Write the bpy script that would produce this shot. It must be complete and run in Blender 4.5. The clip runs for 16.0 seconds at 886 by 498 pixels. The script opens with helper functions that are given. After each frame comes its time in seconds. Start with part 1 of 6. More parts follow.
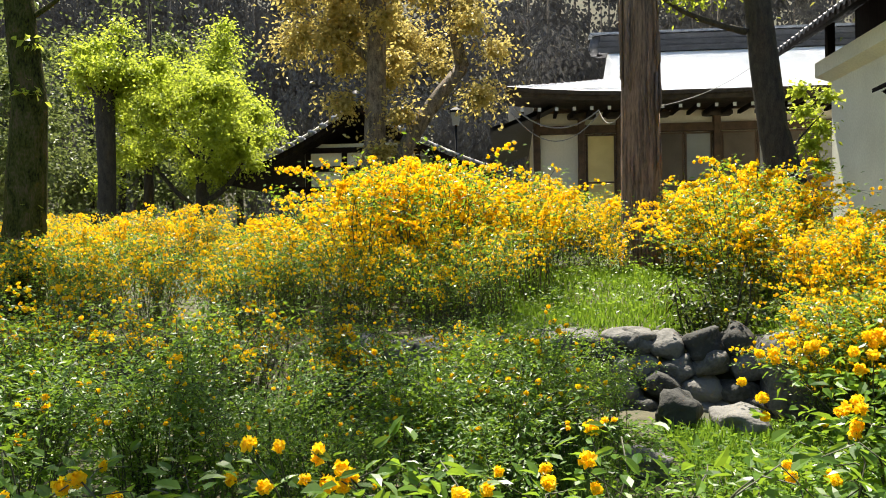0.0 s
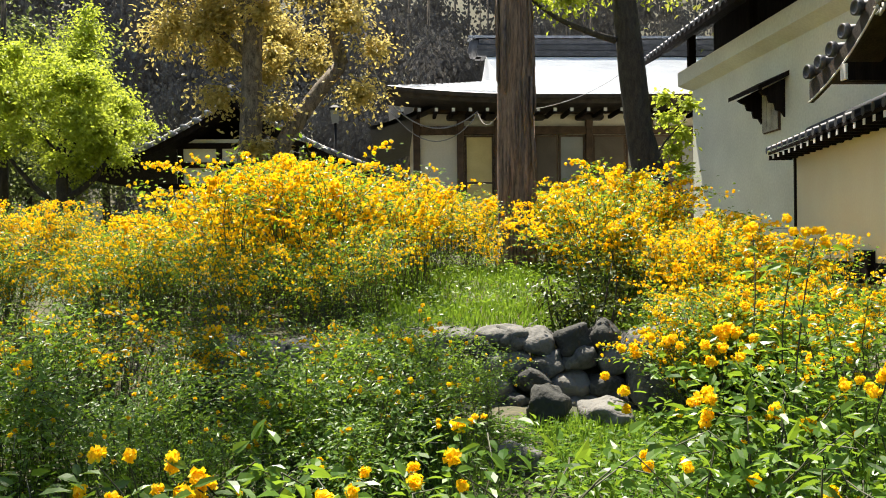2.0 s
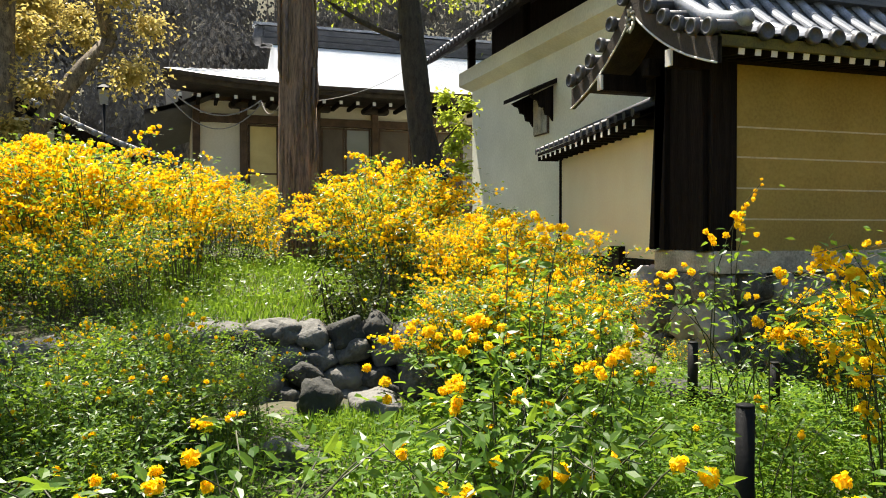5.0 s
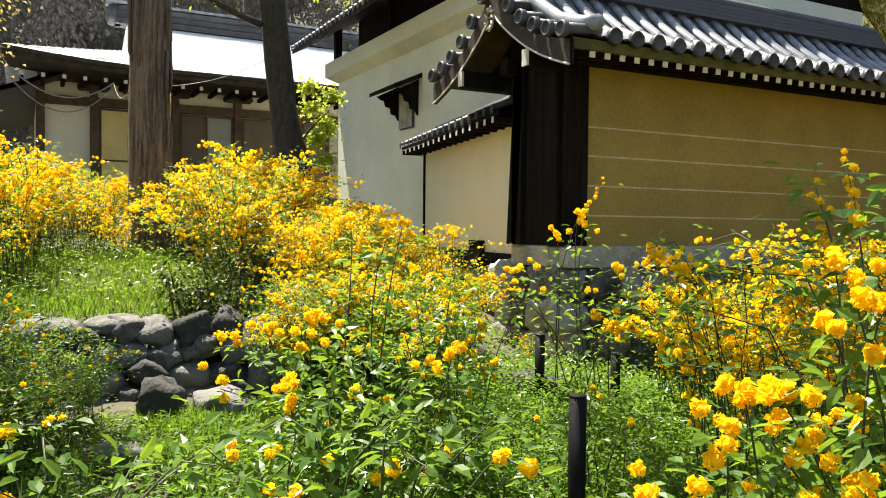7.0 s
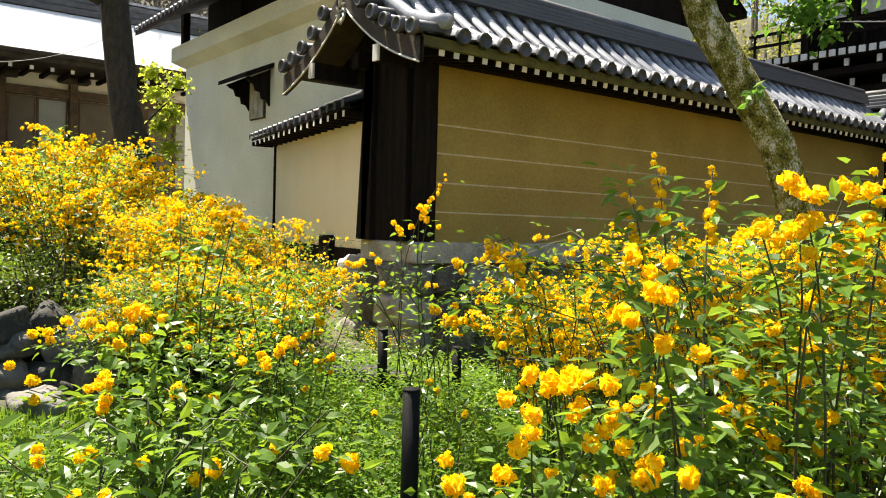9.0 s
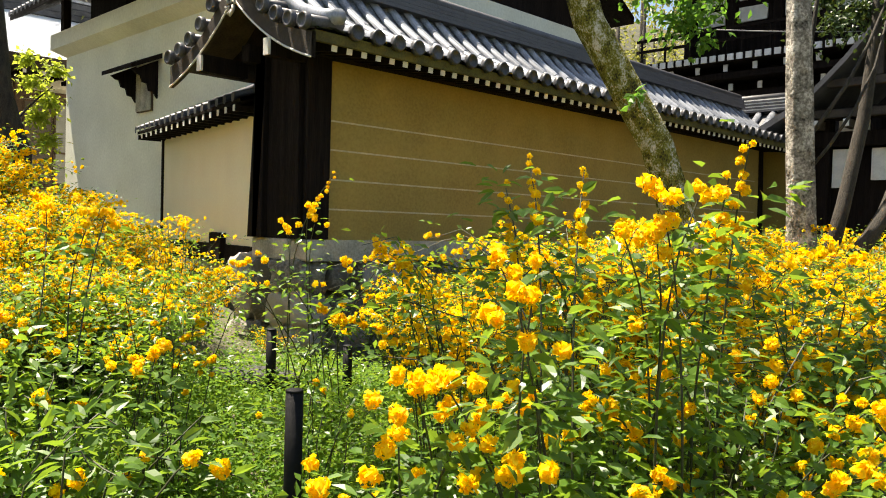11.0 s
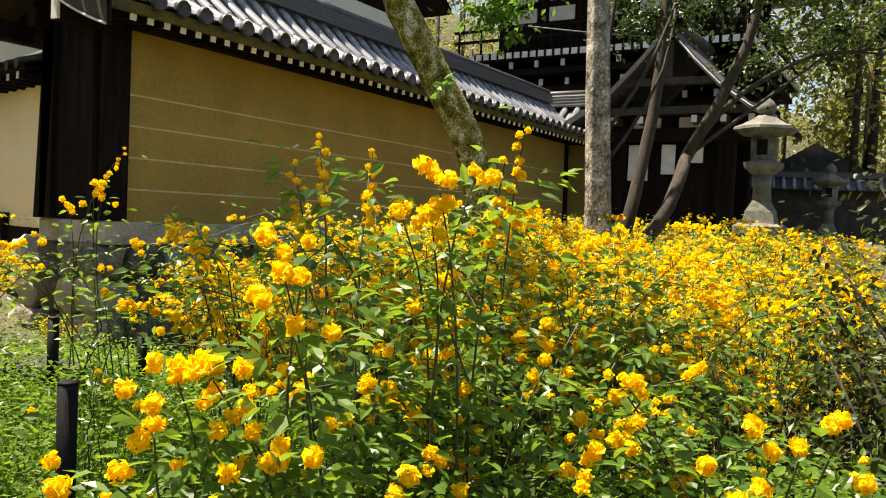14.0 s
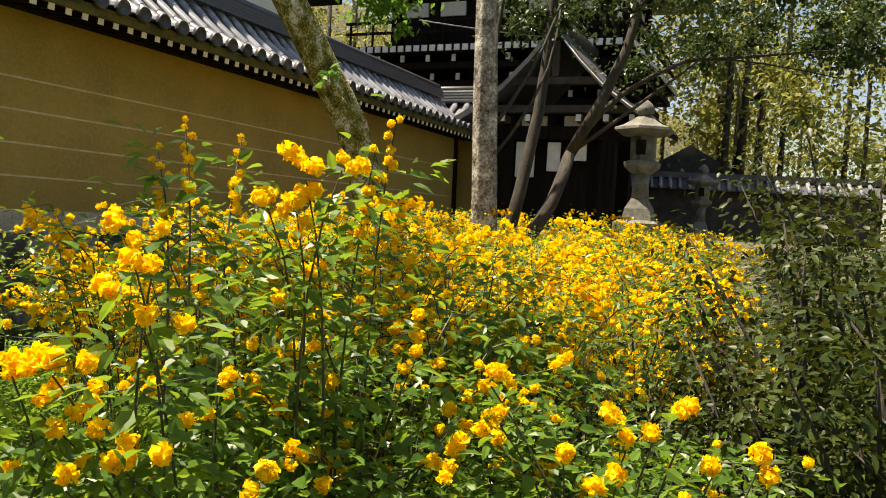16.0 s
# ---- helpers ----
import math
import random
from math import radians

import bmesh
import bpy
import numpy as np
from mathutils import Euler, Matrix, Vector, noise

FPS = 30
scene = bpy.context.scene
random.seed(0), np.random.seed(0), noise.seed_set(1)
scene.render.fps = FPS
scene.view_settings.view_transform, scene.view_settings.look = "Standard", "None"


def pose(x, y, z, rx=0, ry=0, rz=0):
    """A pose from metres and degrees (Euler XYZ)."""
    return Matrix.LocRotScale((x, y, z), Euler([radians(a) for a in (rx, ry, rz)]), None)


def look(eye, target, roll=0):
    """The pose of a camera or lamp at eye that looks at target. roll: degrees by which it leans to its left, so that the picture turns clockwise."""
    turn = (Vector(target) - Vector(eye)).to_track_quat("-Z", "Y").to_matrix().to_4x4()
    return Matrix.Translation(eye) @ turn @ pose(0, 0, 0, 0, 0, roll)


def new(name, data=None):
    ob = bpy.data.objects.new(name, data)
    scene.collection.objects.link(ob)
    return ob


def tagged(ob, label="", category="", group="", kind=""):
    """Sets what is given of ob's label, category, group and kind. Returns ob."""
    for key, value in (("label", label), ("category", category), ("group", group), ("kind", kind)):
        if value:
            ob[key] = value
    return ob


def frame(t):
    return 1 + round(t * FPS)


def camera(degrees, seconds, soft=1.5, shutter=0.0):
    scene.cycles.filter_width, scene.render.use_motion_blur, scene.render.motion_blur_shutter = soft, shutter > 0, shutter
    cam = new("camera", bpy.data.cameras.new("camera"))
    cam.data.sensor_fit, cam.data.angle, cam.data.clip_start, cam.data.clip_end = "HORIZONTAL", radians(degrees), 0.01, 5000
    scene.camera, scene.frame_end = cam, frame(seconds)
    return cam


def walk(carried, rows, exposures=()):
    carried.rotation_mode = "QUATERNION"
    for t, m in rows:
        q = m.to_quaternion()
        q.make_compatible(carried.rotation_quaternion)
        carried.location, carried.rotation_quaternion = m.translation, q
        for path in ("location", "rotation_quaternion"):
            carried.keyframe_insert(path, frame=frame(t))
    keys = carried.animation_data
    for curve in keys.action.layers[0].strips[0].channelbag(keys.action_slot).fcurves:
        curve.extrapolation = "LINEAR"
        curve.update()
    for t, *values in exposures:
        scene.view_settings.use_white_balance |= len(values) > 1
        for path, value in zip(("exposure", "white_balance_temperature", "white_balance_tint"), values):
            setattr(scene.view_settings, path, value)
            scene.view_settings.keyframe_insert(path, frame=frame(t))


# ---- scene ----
cam = camera(58.5, 16.0, 1.0)
# seconds, x, y, z, yaw, pitch, roll
PATH = [
    (0.0, -0.009, -0.016, 1.501, 5.28, -0.24, -0.81),
    (0.5, -0.000, 0.000, 1.500, 3.34, -0.41, -0.60),
    (1.0, 0.011, 0.012, 1.497, 1.13, -0.41, -0.62),
    (1.5, 0.022, 0.018, 1.495, -1.20, -0.44, -0.37),
    (2.0, 0.034, 0.014, 1.496, -3.29, -0.40, -0.69),
    (2.5, 0.048, 0.008, 1.493, -5.34, -0.52, -0.54),
    (3.0, 0.060, 0.012, 1.491, -8.10, -0.70, -0.39),
    (3.5, 0.075, 0.018, 1.490, -10.21, -0.87, -0.32),
    (4.0, 0.093, 0.016, 1.489, -12.98, -0.96, -0.31),
    (6.5, 0.239, -0.010, 1.506, -25.50, -1.25, 0.49),
    (7.0, 0.265, -0.015, 1.502, -27.86, -1.46, 0.56),
    (7.5, 0.287, -0.024, 1.502, -30.88, -1.48, 0.77),
    (8.0, 0.305, -0.031, 1.502, -32.97, -1.38, 0.87),
    (8.5, 0.326, -0.039, 1.500, -35.48, -1.43, 1.28),
    (9.0, 0.347, -0.051, 1.498, -38.23, -1.59, 1.54),
    (11.5, 0.417, -0.108, 1.508, -47.78, -1.75, 1.65),
    (12.0, 0.434, -0.124, 1.505, -50.52, -1.96, 1.83),
    (12.5, 0.446, -0.130, 1.503, -52.46, -1.95, 2.21),
    (13.0, 0.453, -0.137, 1.500, -54.57, -2.00, 2.39),
    (13.5, 0.475, -0.143, 1.499, -56.18, -2.12, 2.22),
    (14.0, 0.498, -0.154, 1.498, -58.31, -2.17, 2.51),
    (14.5, 0.513, -0.166, 1.495, -60.48, -2.25, 2.73),
    (15.0, 0.531, -0.180, 1.493, -62.78, -2.35, 3.04),
    (15.5, 0.540, -0.181, 1.491, -64.13, -2.41, 3.19),
    (16.0, 0.548, -0.192, 1.490, -66.17, -2.22, 3.39),
]


def aimed(x, y, z, yaw, pitch, roll):
    return pose(x, y, z, 0, 0, yaw) @ pose(0, 0, 0, 90 + pitch) @ pose(0, 0, 0, 0, 0, roll)


EXPOSURES = [(0.0, 1.60, 6700, 10), (3.7, 1.55, 6700, 10), (6.5, 1.76, 6800, 10), (9.0, 1.82, 7000, 11), (13.0, 1.70, 7300, 12), (16.0, 1.42, 7700, 13)]
walk(cam, [(t, aimed(*row)) for t, *row in PATH], EXPOSURES)

# ---- world and sun ----
SUN_FROM = Vector((-0.10, 0.38, 1.0)).normalized()
world = bpy.data.worlds.new("sky")
scene.world = world
world.use_nodes = True
wn = world.node_tree
sky = wn.nodes.new("ShaderNodeTexSky")
sky.sky_type = "NISHITA"
sky.sun_disc = False
sky.sun_elevation = math.asin(SUN_FROM.z)
sky.sun_rotation = math.atan2(SUN_FROM.x, SUN_FROM.y)
bg = wn.nodes["Background"]
bg.inputs["Strength"].default_value = 0.062
wn.links.new(sky.outputs[0], bg.inputs["Color"])
sun_data = bpy.data.lights.new("sun", "SUN")
sun_data.energy, sun_data.angle, sun_data.color = 5.0, radians(0.6), (1.0, 0.94, 0.84)
sun = new("sun", sun_data)
sun.matrix_world = look(SUN_FROM * 60, (0, 0, 0))


# ---- materials ----
def material(name, color, rough=0.8, metal=0.0, dark=None, scale=8.0, fine=60.0, bump=0.2, stretch=(1, 1, 1), spec=0.5, per_object=0.0, mid=None):
    """A surface with colour varied at two scales and a fine relief."""
    m = bpy.data.materials.new(name)
    m.use_nodes = True
    n, l = m.node_tree.nodes, m.node_tree.links
    b = n["Principled BSDF"]
    b.inputs["Roughness"].default_value, b.inputs["Metallic"].default_value = rough, metal
    b.inputs["Specular IOR Level"].default_value = spec
    co = n.new("ShaderNodeTexCoord")
    mp = n.new("ShaderNodeMapping")
    mp.inputs["Scale"].default_value = stretch
    l.new(co.outputs["Object"], mp.inputs[0])
    big, small = n.new("ShaderNodeTexNoise"), n.new("ShaderNodeTexNoise")
    big.inputs["Scale"].default_value, small.inputs["Scale"].default_value = scale, fine
    big.inputs["Detail"].default_value, small.inputs["Detail"].default_value = 5, 4
    l.new(mp.outputs[0], big.inputs["Vector"]), l.new(mp.outputs[0], small.inputs["Vector"])
    mix = n.new("ShaderNodeMath")
    mix.operation = "MULTIPLY_ADD"
    mix.inputs[1].default_value = 0.45
    half = n.new("ShaderNodeMath")
    half.operation = "MULTIPLY"
    half.inputs[1].default_value = 0.55
    l.new(big.outputs["Fac"], half.inputs[0])
    l.new(small.outputs["Fac"], mix.inputs[0]), l.new(half.outputs[0], mix.inputs[2])
    last = mix.outputs[0]
    if per_object:
        info = n.new("ShaderNodeObjectInfo")
        add = n.new("ShaderNodeMath")
        add.operation = "MULTIPLY_ADD"
        add.inputs[1].default_value = per_object
        l.new(info.outputs["Random"], add.inputs[0]), l.new(last, add.inputs[2])
        sub = n.new("ShaderNodeMath")
        sub.operation = "SUBTRACT"
        sub.inputs[1].default_value = per_object / 2
        l.new(add.outputs[0], sub.inputs[0])
        last = sub.outputs[0]
    ramp = n.new("ShaderNodeValToRGB")
    dark = dark or tuple(c * 0.55 for c in color)
    ramp.color_ramp.elements[0].position, ramp.color_ramp.elements[1].position = 0.36, 0.64
    ramp.color_ramp.elements[0].color, ramp.color_ramp.elements[1].color = (*dark, 1), (*color, 1)
    if mid:
        ramp.color_ramp.elements.new(0.5).color = (*mid, 1)
    l.new(last, ramp.inputs[0]), l.new(ramp.outputs[0], b.inputs["Base Color"])
    if bump:
        bp = n.new("ShaderNodeBump")
        bp.inputs["Strength"].default_value, bp.inputs["Distance"].default_value = bump, 0.03
        l.new(mix.outputs[0], bp.inputs["Height"]), l.new(bp.outputs[0], b.inputs["Normal"])
    return m


def leaf_material(name, color, other, through_color, amount=0.45, rough=0.45, spec=0.3):
    """Leaf or petal: each one its own shade, and light shines through."""
    m = bpy.data.materials.new(name)
    m.use_nodes = True
    n, l = m.node_tree.nodes, m.node_tree.links
    b, out = n["Principled BSDF"], n["Material Output"]
    b.inputs["Roughness"].default_value = rough
    b.inputs["Specular IOR Level"].default_value = spec
    geo = n.new("ShaderNodeNewGeometry")
    ramp = n.new("ShaderNodeValToRGB")
    ramp.color_ramp.elements[0].color, ramp.color_ramp.elements[1].color = (*color, 1), (*other, 1)
    l.new(geo.outputs["Random Per Island"], ramp.inputs[0])
    l.new(ramp.outputs[0], b.inputs["Base Color"])
    tr = n.new("ShaderNodeBsdfTranslucent")
    tint = n.new("ShaderNodeMixRGB")
    tint.inputs[0].default_value = 0.6
    tint.inputs[2].default_value = (*through_color, 1)
    l.new(ramp.outputs[0], tint.inputs[1]), l.new(tint.outputs[0], tr.inputs["Color"])
    ms = n.new("ShaderNodeMixShader")
    ms.inputs[0].default_value = amount
    l.new(b.outputs[0], ms.inputs[1]), l.new(tr.outputs[0], ms.inputs[2]), l.new(ms.outputs[0], out.inputs["Surface"])
    return m


KERRIA_LEAF = leaf_material("kerria leaf", (0.036, 0.092, 0.010), (0.110, 0.205, 0.022), (0.34, 0.50, 0.035), 0.45, 0.38, 0.4)
PETAL = leaf_material("kerria petal", (0.90, 0.485, 0.006), (0.98, 0.78, 0.022), (1.0, 0.73, 0.012), 0.5, 0.6, 0.2)
STEM = material("green brown stem", (0.055, 0.06, 0.022), 0.6, scale=20)
# Maple green darkened: the shade on backlit leaves is put into the colour.
MAPLE_SHADE = leaf_material("shaded maple leaf", (0.045, 0.12, 0.014), (0.09, 0.19, 0.025), (0.20, 0.42, 0.04), 0.45)
MAPLE_LEAF = leaf_material("fresh maple leaf", (0.20, 0.27, 0.028), (0.34, 0.41, 0.05), (0.68, 0.76, 0.08), 0.52)
GOLD_LEAF = leaf_material("young golden leaf", (0.26, 0.22, 0.055), (0.48, 0.40, 0.14), (0.74, 0.60, 0.18), 0.45)
DARK_LEAF = leaf_material("dark evergreen leaf", (0.015, 0.035, 0.012), (0.04, 0.075, 0.02), (0.14, 0.2, 0.03), 0.2, 0.4, 0.25)
# Greyed, lightened leaf: the hillside's haze is put into its colour.
FOREST_LEAF = leaf_material("hazed far forest leaf", (0.105, 0.10, 0.098), (0.15, 0.142, 0.135), (0.10, 0.11, 0.07), 0.04, 1.0, 0.0)
OLIVE_LEAF = leaf_material("olive spring leaf", (0.06, 0.09, 0.02), (0.22, 0.21, 0.045), (0.45, 0.44, 0.09), 0.42)
BARGE_WOOD = material("dark weathered board", (0.075, 0.058, 0.042), 0.85, dark=(0.022, 0.016, 0.012), scale=5, fine=50, bump=0.4)
GARDEN_LEAF = leaf_material("soft green leaf", (0.07, 0.10, 0.03), (0.16, 0.19, 0.06), (0.28, 0.34, 0.09), 0.4)
# Kept very dark so that the colour carries the shade over the camellias.
CAMELLIA_LEAF = leaf_material("glossy camellia leaf darkened for shade", (0.010, 0.022, 0.004), (0.045, 0.062, 0.011), (0.18, 0.20, 0.022), 0.15, 0.4, 0.14)
GRASS = leaf_material("fresh grass", (0.06, 0.14, 0.016), (0.15, 0.27, 0.03), (0.32, 0.48, 0.04), 0.45, 0.6, 0.1)
SOIL = material("leaf-strewn soil", (0.10, 0.085, 0.05), 0.95, dark=(0.035, 0.045, 0.02), scale=1.5, fine=25, bump=0.5)
BARK = material("cedar bark", (0.27, 0.19, 0.14), 0.9, dark=(0.045, 0.03, 0.022), scale=9, fine=40, bump=0.9, stretch=(3, 3, 0.25))
BARK_DARK = material("dark bark", (0.060, 0.050, 0.036), 0.9, dark=(0.015, 0.013, 0.009), scale=7, fine=40, bump=0.8, stretch=(2, 2, 0.7))
BARK_GREY = material("grey brown bark", (0.25, 0.215, 0.17), 0.9, dark=(0.05, 0.042, 0.033), scale=7, fine=40, bump=0.9, stretch=(2, 2, 0.7), spec=0.1)
BARK_MOSS = material("lichened mossy bark", (0.66, 0.62, 0.52), 0.95, dark=(0.035, 0.03, 0.02), scale=10, fine=55, bump=1.8, stretch=(1.2, 1.2, 0.9), mid=(0.21, 0.195, 0.03), spec=0.05)
BARK_GREEN = material("moss-grown dark bark", (0.10, 0.075, 0.045), 0.95, dark=(0.012, 0.010, 0.007), scale=7, fine=40, bump=1.4, stretch=(1.6, 1.6, 0.7), mid=(0.05, 0.06, 0.014), spec=0.05)
# Sunlight on the forked trunk is put into this pale bark colour.
BARK_PALE = material("bark painted sunlit pale", (0.62, 0.59, 0.52), 0.9, dark=(0.045, 0.04, 0.03), scale=6, fine=30, bump=1.2, mid=(0.24, 0.22, 0.185), spec=0.1)
OCHRE = material("ochre plaster", (0.39, 0.285, 0.075), 0.9, dark=(0.27, 0.19, 0.048), scale=1.1, fine=30, bump=0.08)
CREAM = material("cream plaster", (0.93, 0.86, 0.60), 0.9, dark=(0.86, 0.77, 0.51), scale=1.3, fine=30, bump=0.06)
WHITE_LINE = material("white plaster line", (0.70, 0.60, 0.38), 0.9, scale=3)
GREY_PLASTER = material("weathered white plaster", (0.85, 0.84, 0.69), 0.9, dark=(0.68, 0.67, 0.53), scale=0.9, fine=20, bump=0.1)
WHITE_PAINT = material("white painted wood", (0.8, 0.78, 0.72), 0.8, dark=(0.62, 0.6, 0.55), scale=6)
DARK_WOOD = material("black-stained timber", (0.020, 0.014, 0.011), 0.8, dark=(0.006, 0.004, 0.003), scale=6, fine=50, bump=0.6, stretch=(2, 2, 0.15), spec=0.08)
BROWN_WOOD = material("weathered brown timber", (0.14, 0.085, 0.05), 0.8, dark=(0.05, 0.03, 0.018), scale=5, fine=50, bump=0.3)
SILL_WOOD = material("grey weathered sill", (0.56, 0.52, 0.43), 0.9, dark=(0.24, 0.23, 0.19), scale=4, fine=40, bump=0.4)
TILE = material("grey roof tile", (0.27, 0.285, 0.31), 0.26, dark=(0.11, 0.12, 0.135), scale=5, fine=40, bump=0.15, per_object=0.25, spec=0.7)
TILE_DARK = material("old dark roof tile", (0.075, 0.075, 0.08), 0.5, dark=(0.025, 0.025, 0.026), scale=5, fine=40, bump=0.2, per_object=0.3)
# Near-white base: the sun's glare on the metal is put into the colour.
COPPER = material("sheet metal roof painted glare-white", (0.88, 0.89, 0.90), 0.35, metal=0.0, dark=(0.80, 0.82, 0.84), scale=0.6, fine=9, bump=0.04, spec=0.8)
STONE = material("grey field stone", (0.15, 0.145, 0.13), 0.9, dark=(0.035, 0.035, 0.03), scale=5, fine=30, bump=1.0, per_object=0.4)
BASE_STONE = material("pale rough wall stone", (0.38, 0.35, 0.30), 0.9, dark=(0.10, 0.09, 0.07), scale=4, fine=28, bump=1.0, per_object=0.45)
LANTERN_STONE = material("lichened granite", (0.21, 0.205, 0.175), 0.9, dark=(0.055, 0.055, 0.042), scale=5, fine=50, bump=0.5)
POST_PAINT = material("black painted post", (0.012, 0.012, 0.012), 0.6, scale=12, bump=0.15, spec=0.15)
CABLE = material("grey cable", (0.35, 0.34, 0.32), 0.6, scale=30, bump=0)
SHOJI = material("curtained window glass", (0.30, 0.31, 0.29), 0.25, dark=(0.22, 0.22, 0.20), scale=1.2, bump=0.02)
HALL_PLASTER = material("cream white plaster", (0.84, 0.79, 0.66), 0.9, dark=(0.72, 0.67, 0.54), scale=0.9, fine=20, bump=0.06)
SCREEN = material("dark brown screen", (0.13, 0.10, 0.07), 0.6, dark=(0.08, 0.06, 0.04), scale=2, fine=40, bump=0.1)
# The pane's sunny glow is put into its yellow.
GLOW_PAPER = material("yellowed paper pane with painted glow", (0.75, 0.62, 0.28), 0.7, dark=(0.6, 0.47, 0.2), scale=2, bump=0.02)
STEM_GREEN = leaf_material("dark grass stalk", (0.03, 0.06, 0.015), (0.07, 0.13, 0.02), (0.15, 0.25, 0.04), 0.3)


# ---- building tools ----
class Shape:
    """Vertices and faces of one mesh."""

    def __init__(self):
        self.v, self.f, self.smooth, self.n = [], [], True, 0

    def add(self, verts, faces):
        verts = np.asarray(verts, float).reshape(-1, 3)
        self.v.append(verts)
        self.f.extend([tuple(i + self.n for i in f) for f in faces])
        self.n += len(verts)
        return self

    def box(self, x0, x1, y0, y1, z0, z1, m=None, bevel=0.0):
        """A block with its long edges bevelled."""
        c, s = Vector(((x0 + x1) / 2, (y0 + y1) / 2, (z0 + z1) / 2)), (abs(x1 - x0), abs(y1 - y0), abs(z1 - z0))
        b = min(bevel, 0.3 * min(s))
        if b <= 0:
            pts = [Vector((sx * s[0] / 2, sy * s[1] / 2, sz * s[2] / 2)) + c for sz in (-1, 1) for sx, sy in ((-1, -1), (1, -1), (1, 1), (-1, 1))]
            faces = [(3, 2, 1, 0), (4, 5, 6, 7)] + [(i, (i + 1) % 4, (i + 1) % 4 + 4, i + 4) for i in range(4)]
        else:
            ring = lambda w, d, z: [Vector((x, y, z)) + c for x, y in ((-w + b, -d), (w - b, -d), (w, -d + b), (w, d - b), (w - b, d), (-w + b, d), (-w, d - b), (-w, -d + b))]
            w, d, h = (k / 2 for k in s)
            inner = lambda z: [Vector((p.x - c.x, p.y - c.y, 0)) * (1 - b / max(w, d)) + Vector((c.x, c.y, z + c.z)) for p in ring(w, d, 0)]
            pts = inner(-h) + ring(w, d, -h + b) + ring(w, d, h - b) + inner(h)
            faces = [tuple(range(7, -1, -1)), tuple(range(24, 32))]
            for k in range(3):
                faces += [(k * 8 + i, k * 8 + (i + 1) % 8, k * 8 + 8 + (i + 1) % 8, k * 8 + 8 + i) for i in range(8)]
        if m is not None:
            pts = [m @ p for p in pts]
        return self.add([tuple(p) for p in pts], faces)

    def tube(self, points, radii, sides=8, wobble=0.0, rng=None, cap=True, flute=0.0):
        points = [Vector(p) for p in points]
        verts, faces = [], []
        side = None
        for i, p in enumerate(points):
            d = (points[min(i + 1, len(points) - 1)] - points[max(i - 1, 0)]).normalized()
            if side is None:
                side = d.orthogonal().normalized()
            side = (side - d * side.dot(d)).normalized()
            up = d.cross(side)
            for k in range(sides):
                a = 2 * math.pi * k / sides
                r = radii[i] * (1 + (rng.uniform(-wobble, wobble) if wobble else 0) + flute * noise.noise(Vector((math.cos(a) * 5, math.sin(a) * 5, p.z * 0.35))))
                verts.append(tuple(p + (side * math.cos(a) + up * math.sin(a)) * r))
        for i in range(len(points) - 1):
            for k in range(sides):
                a, b = i * sides + k, i * sides + (k + 1) % sides
                faces.append((a, b, b + sides, a + sides))
        if cap:
            faces += [tuple(range(sides - 1, -1, -1)), tuple((len(points) - 1) * sides + k for k in range(sides))]
        return self.add(verts, faces)

    def lathe(self, profile, sides=12, at=(0, 0, 0), turn=0.0):
        verts = [(at[0] + r * math.cos(turn + 2 * math.pi * k / sides), at[1] + r * math.sin(turn + 2 * math.pi * k / sides), at[2] + z) for r, z in profile for k in range(sides)]
        faces = []
        for i in range(len(profile) - 1):
            faces += [(i * sides + k, i * sides + (k + 1) % sides, (i + 1) * sides + (k + 1) % sides, (i + 1) * sides + k) for k in range(sides)]
        faces += [tuple(range(sides - 1, -1, -1)), tuple((len(profile) - 1) * sides + k for k in range(sides))]
        return self.add(verts, faces)

    def sheet(self, grid):
        """A quad sheet through a grid of points, rows by columns."""
        rows, cols = len(grid), len(grid[0])
        faces = [(i * cols + j, i * cols + j + 1, (i + 1) * cols + j + 1, (i + 1) * cols + j) for i in range(rows - 1) for j in range(cols - 1)]
        return self.add([p for row in grid for p in row], faces)

    def mesh(self, name):
        me = bpy.data.meshes.new(name)
        me.from_pydata(np.concatenate(self.v).tolist(), [], self.f)
        if self.smooth:
            me.shade_smooth()
        return me


def leaves(rng, centers, normals, along, length, width, fold=0.25, wide=0.45, detail=False):
    """Folded four-cornered leaves, one at each centre."""
    n = len(centers)
    along = along - normals * (along * normals).sum(1, keepdims=True)
    along /= np.linalg.norm(along, axis=1, keepdims=True) + 1e-9
    side = np.cross(along, normals)
    L = (length * rng.uniform(0.65, 1.2, n))[:, None]
    W = (width * rng.uniform(0.75, 1.2, n))[:, None]
    if detail:
        at = lambda k, w: centers + along * L * k + side * W * w + normals * W * (fold * 2 * abs(w))
        v = np.stack([centers, at(0.45, 0.0), at(1.0, 0.0) - normals * L * 0.08, at(0.26, 0.46), at(0.64, 0.36), at(0.26, -0.46), at(0.64, -0.36)], 1).reshape(-1, 3)
        i = np.arange(n)[:, None] * 7
        return v, np.concatenate([i + q for q in ([0, 1, 3], [3, 1, 4], [1, 2, 4], [0, 5, 1], [5, 6, 1], [1, 6, 2])], 0).tolist()
    v = np.stack([centers, centers + along * L * wide + side * W / 2 + normals * W * fold, centers + along * L, centers + along * L * wide - side * W / 2 + normals * W * fold], 1).reshape(-1, 3)
    i = np.arange(n)[:, None] * 4
    return v, np.concatenate([i + [0, 1, 2], i + [0, 2, 3]], 0).tolist()


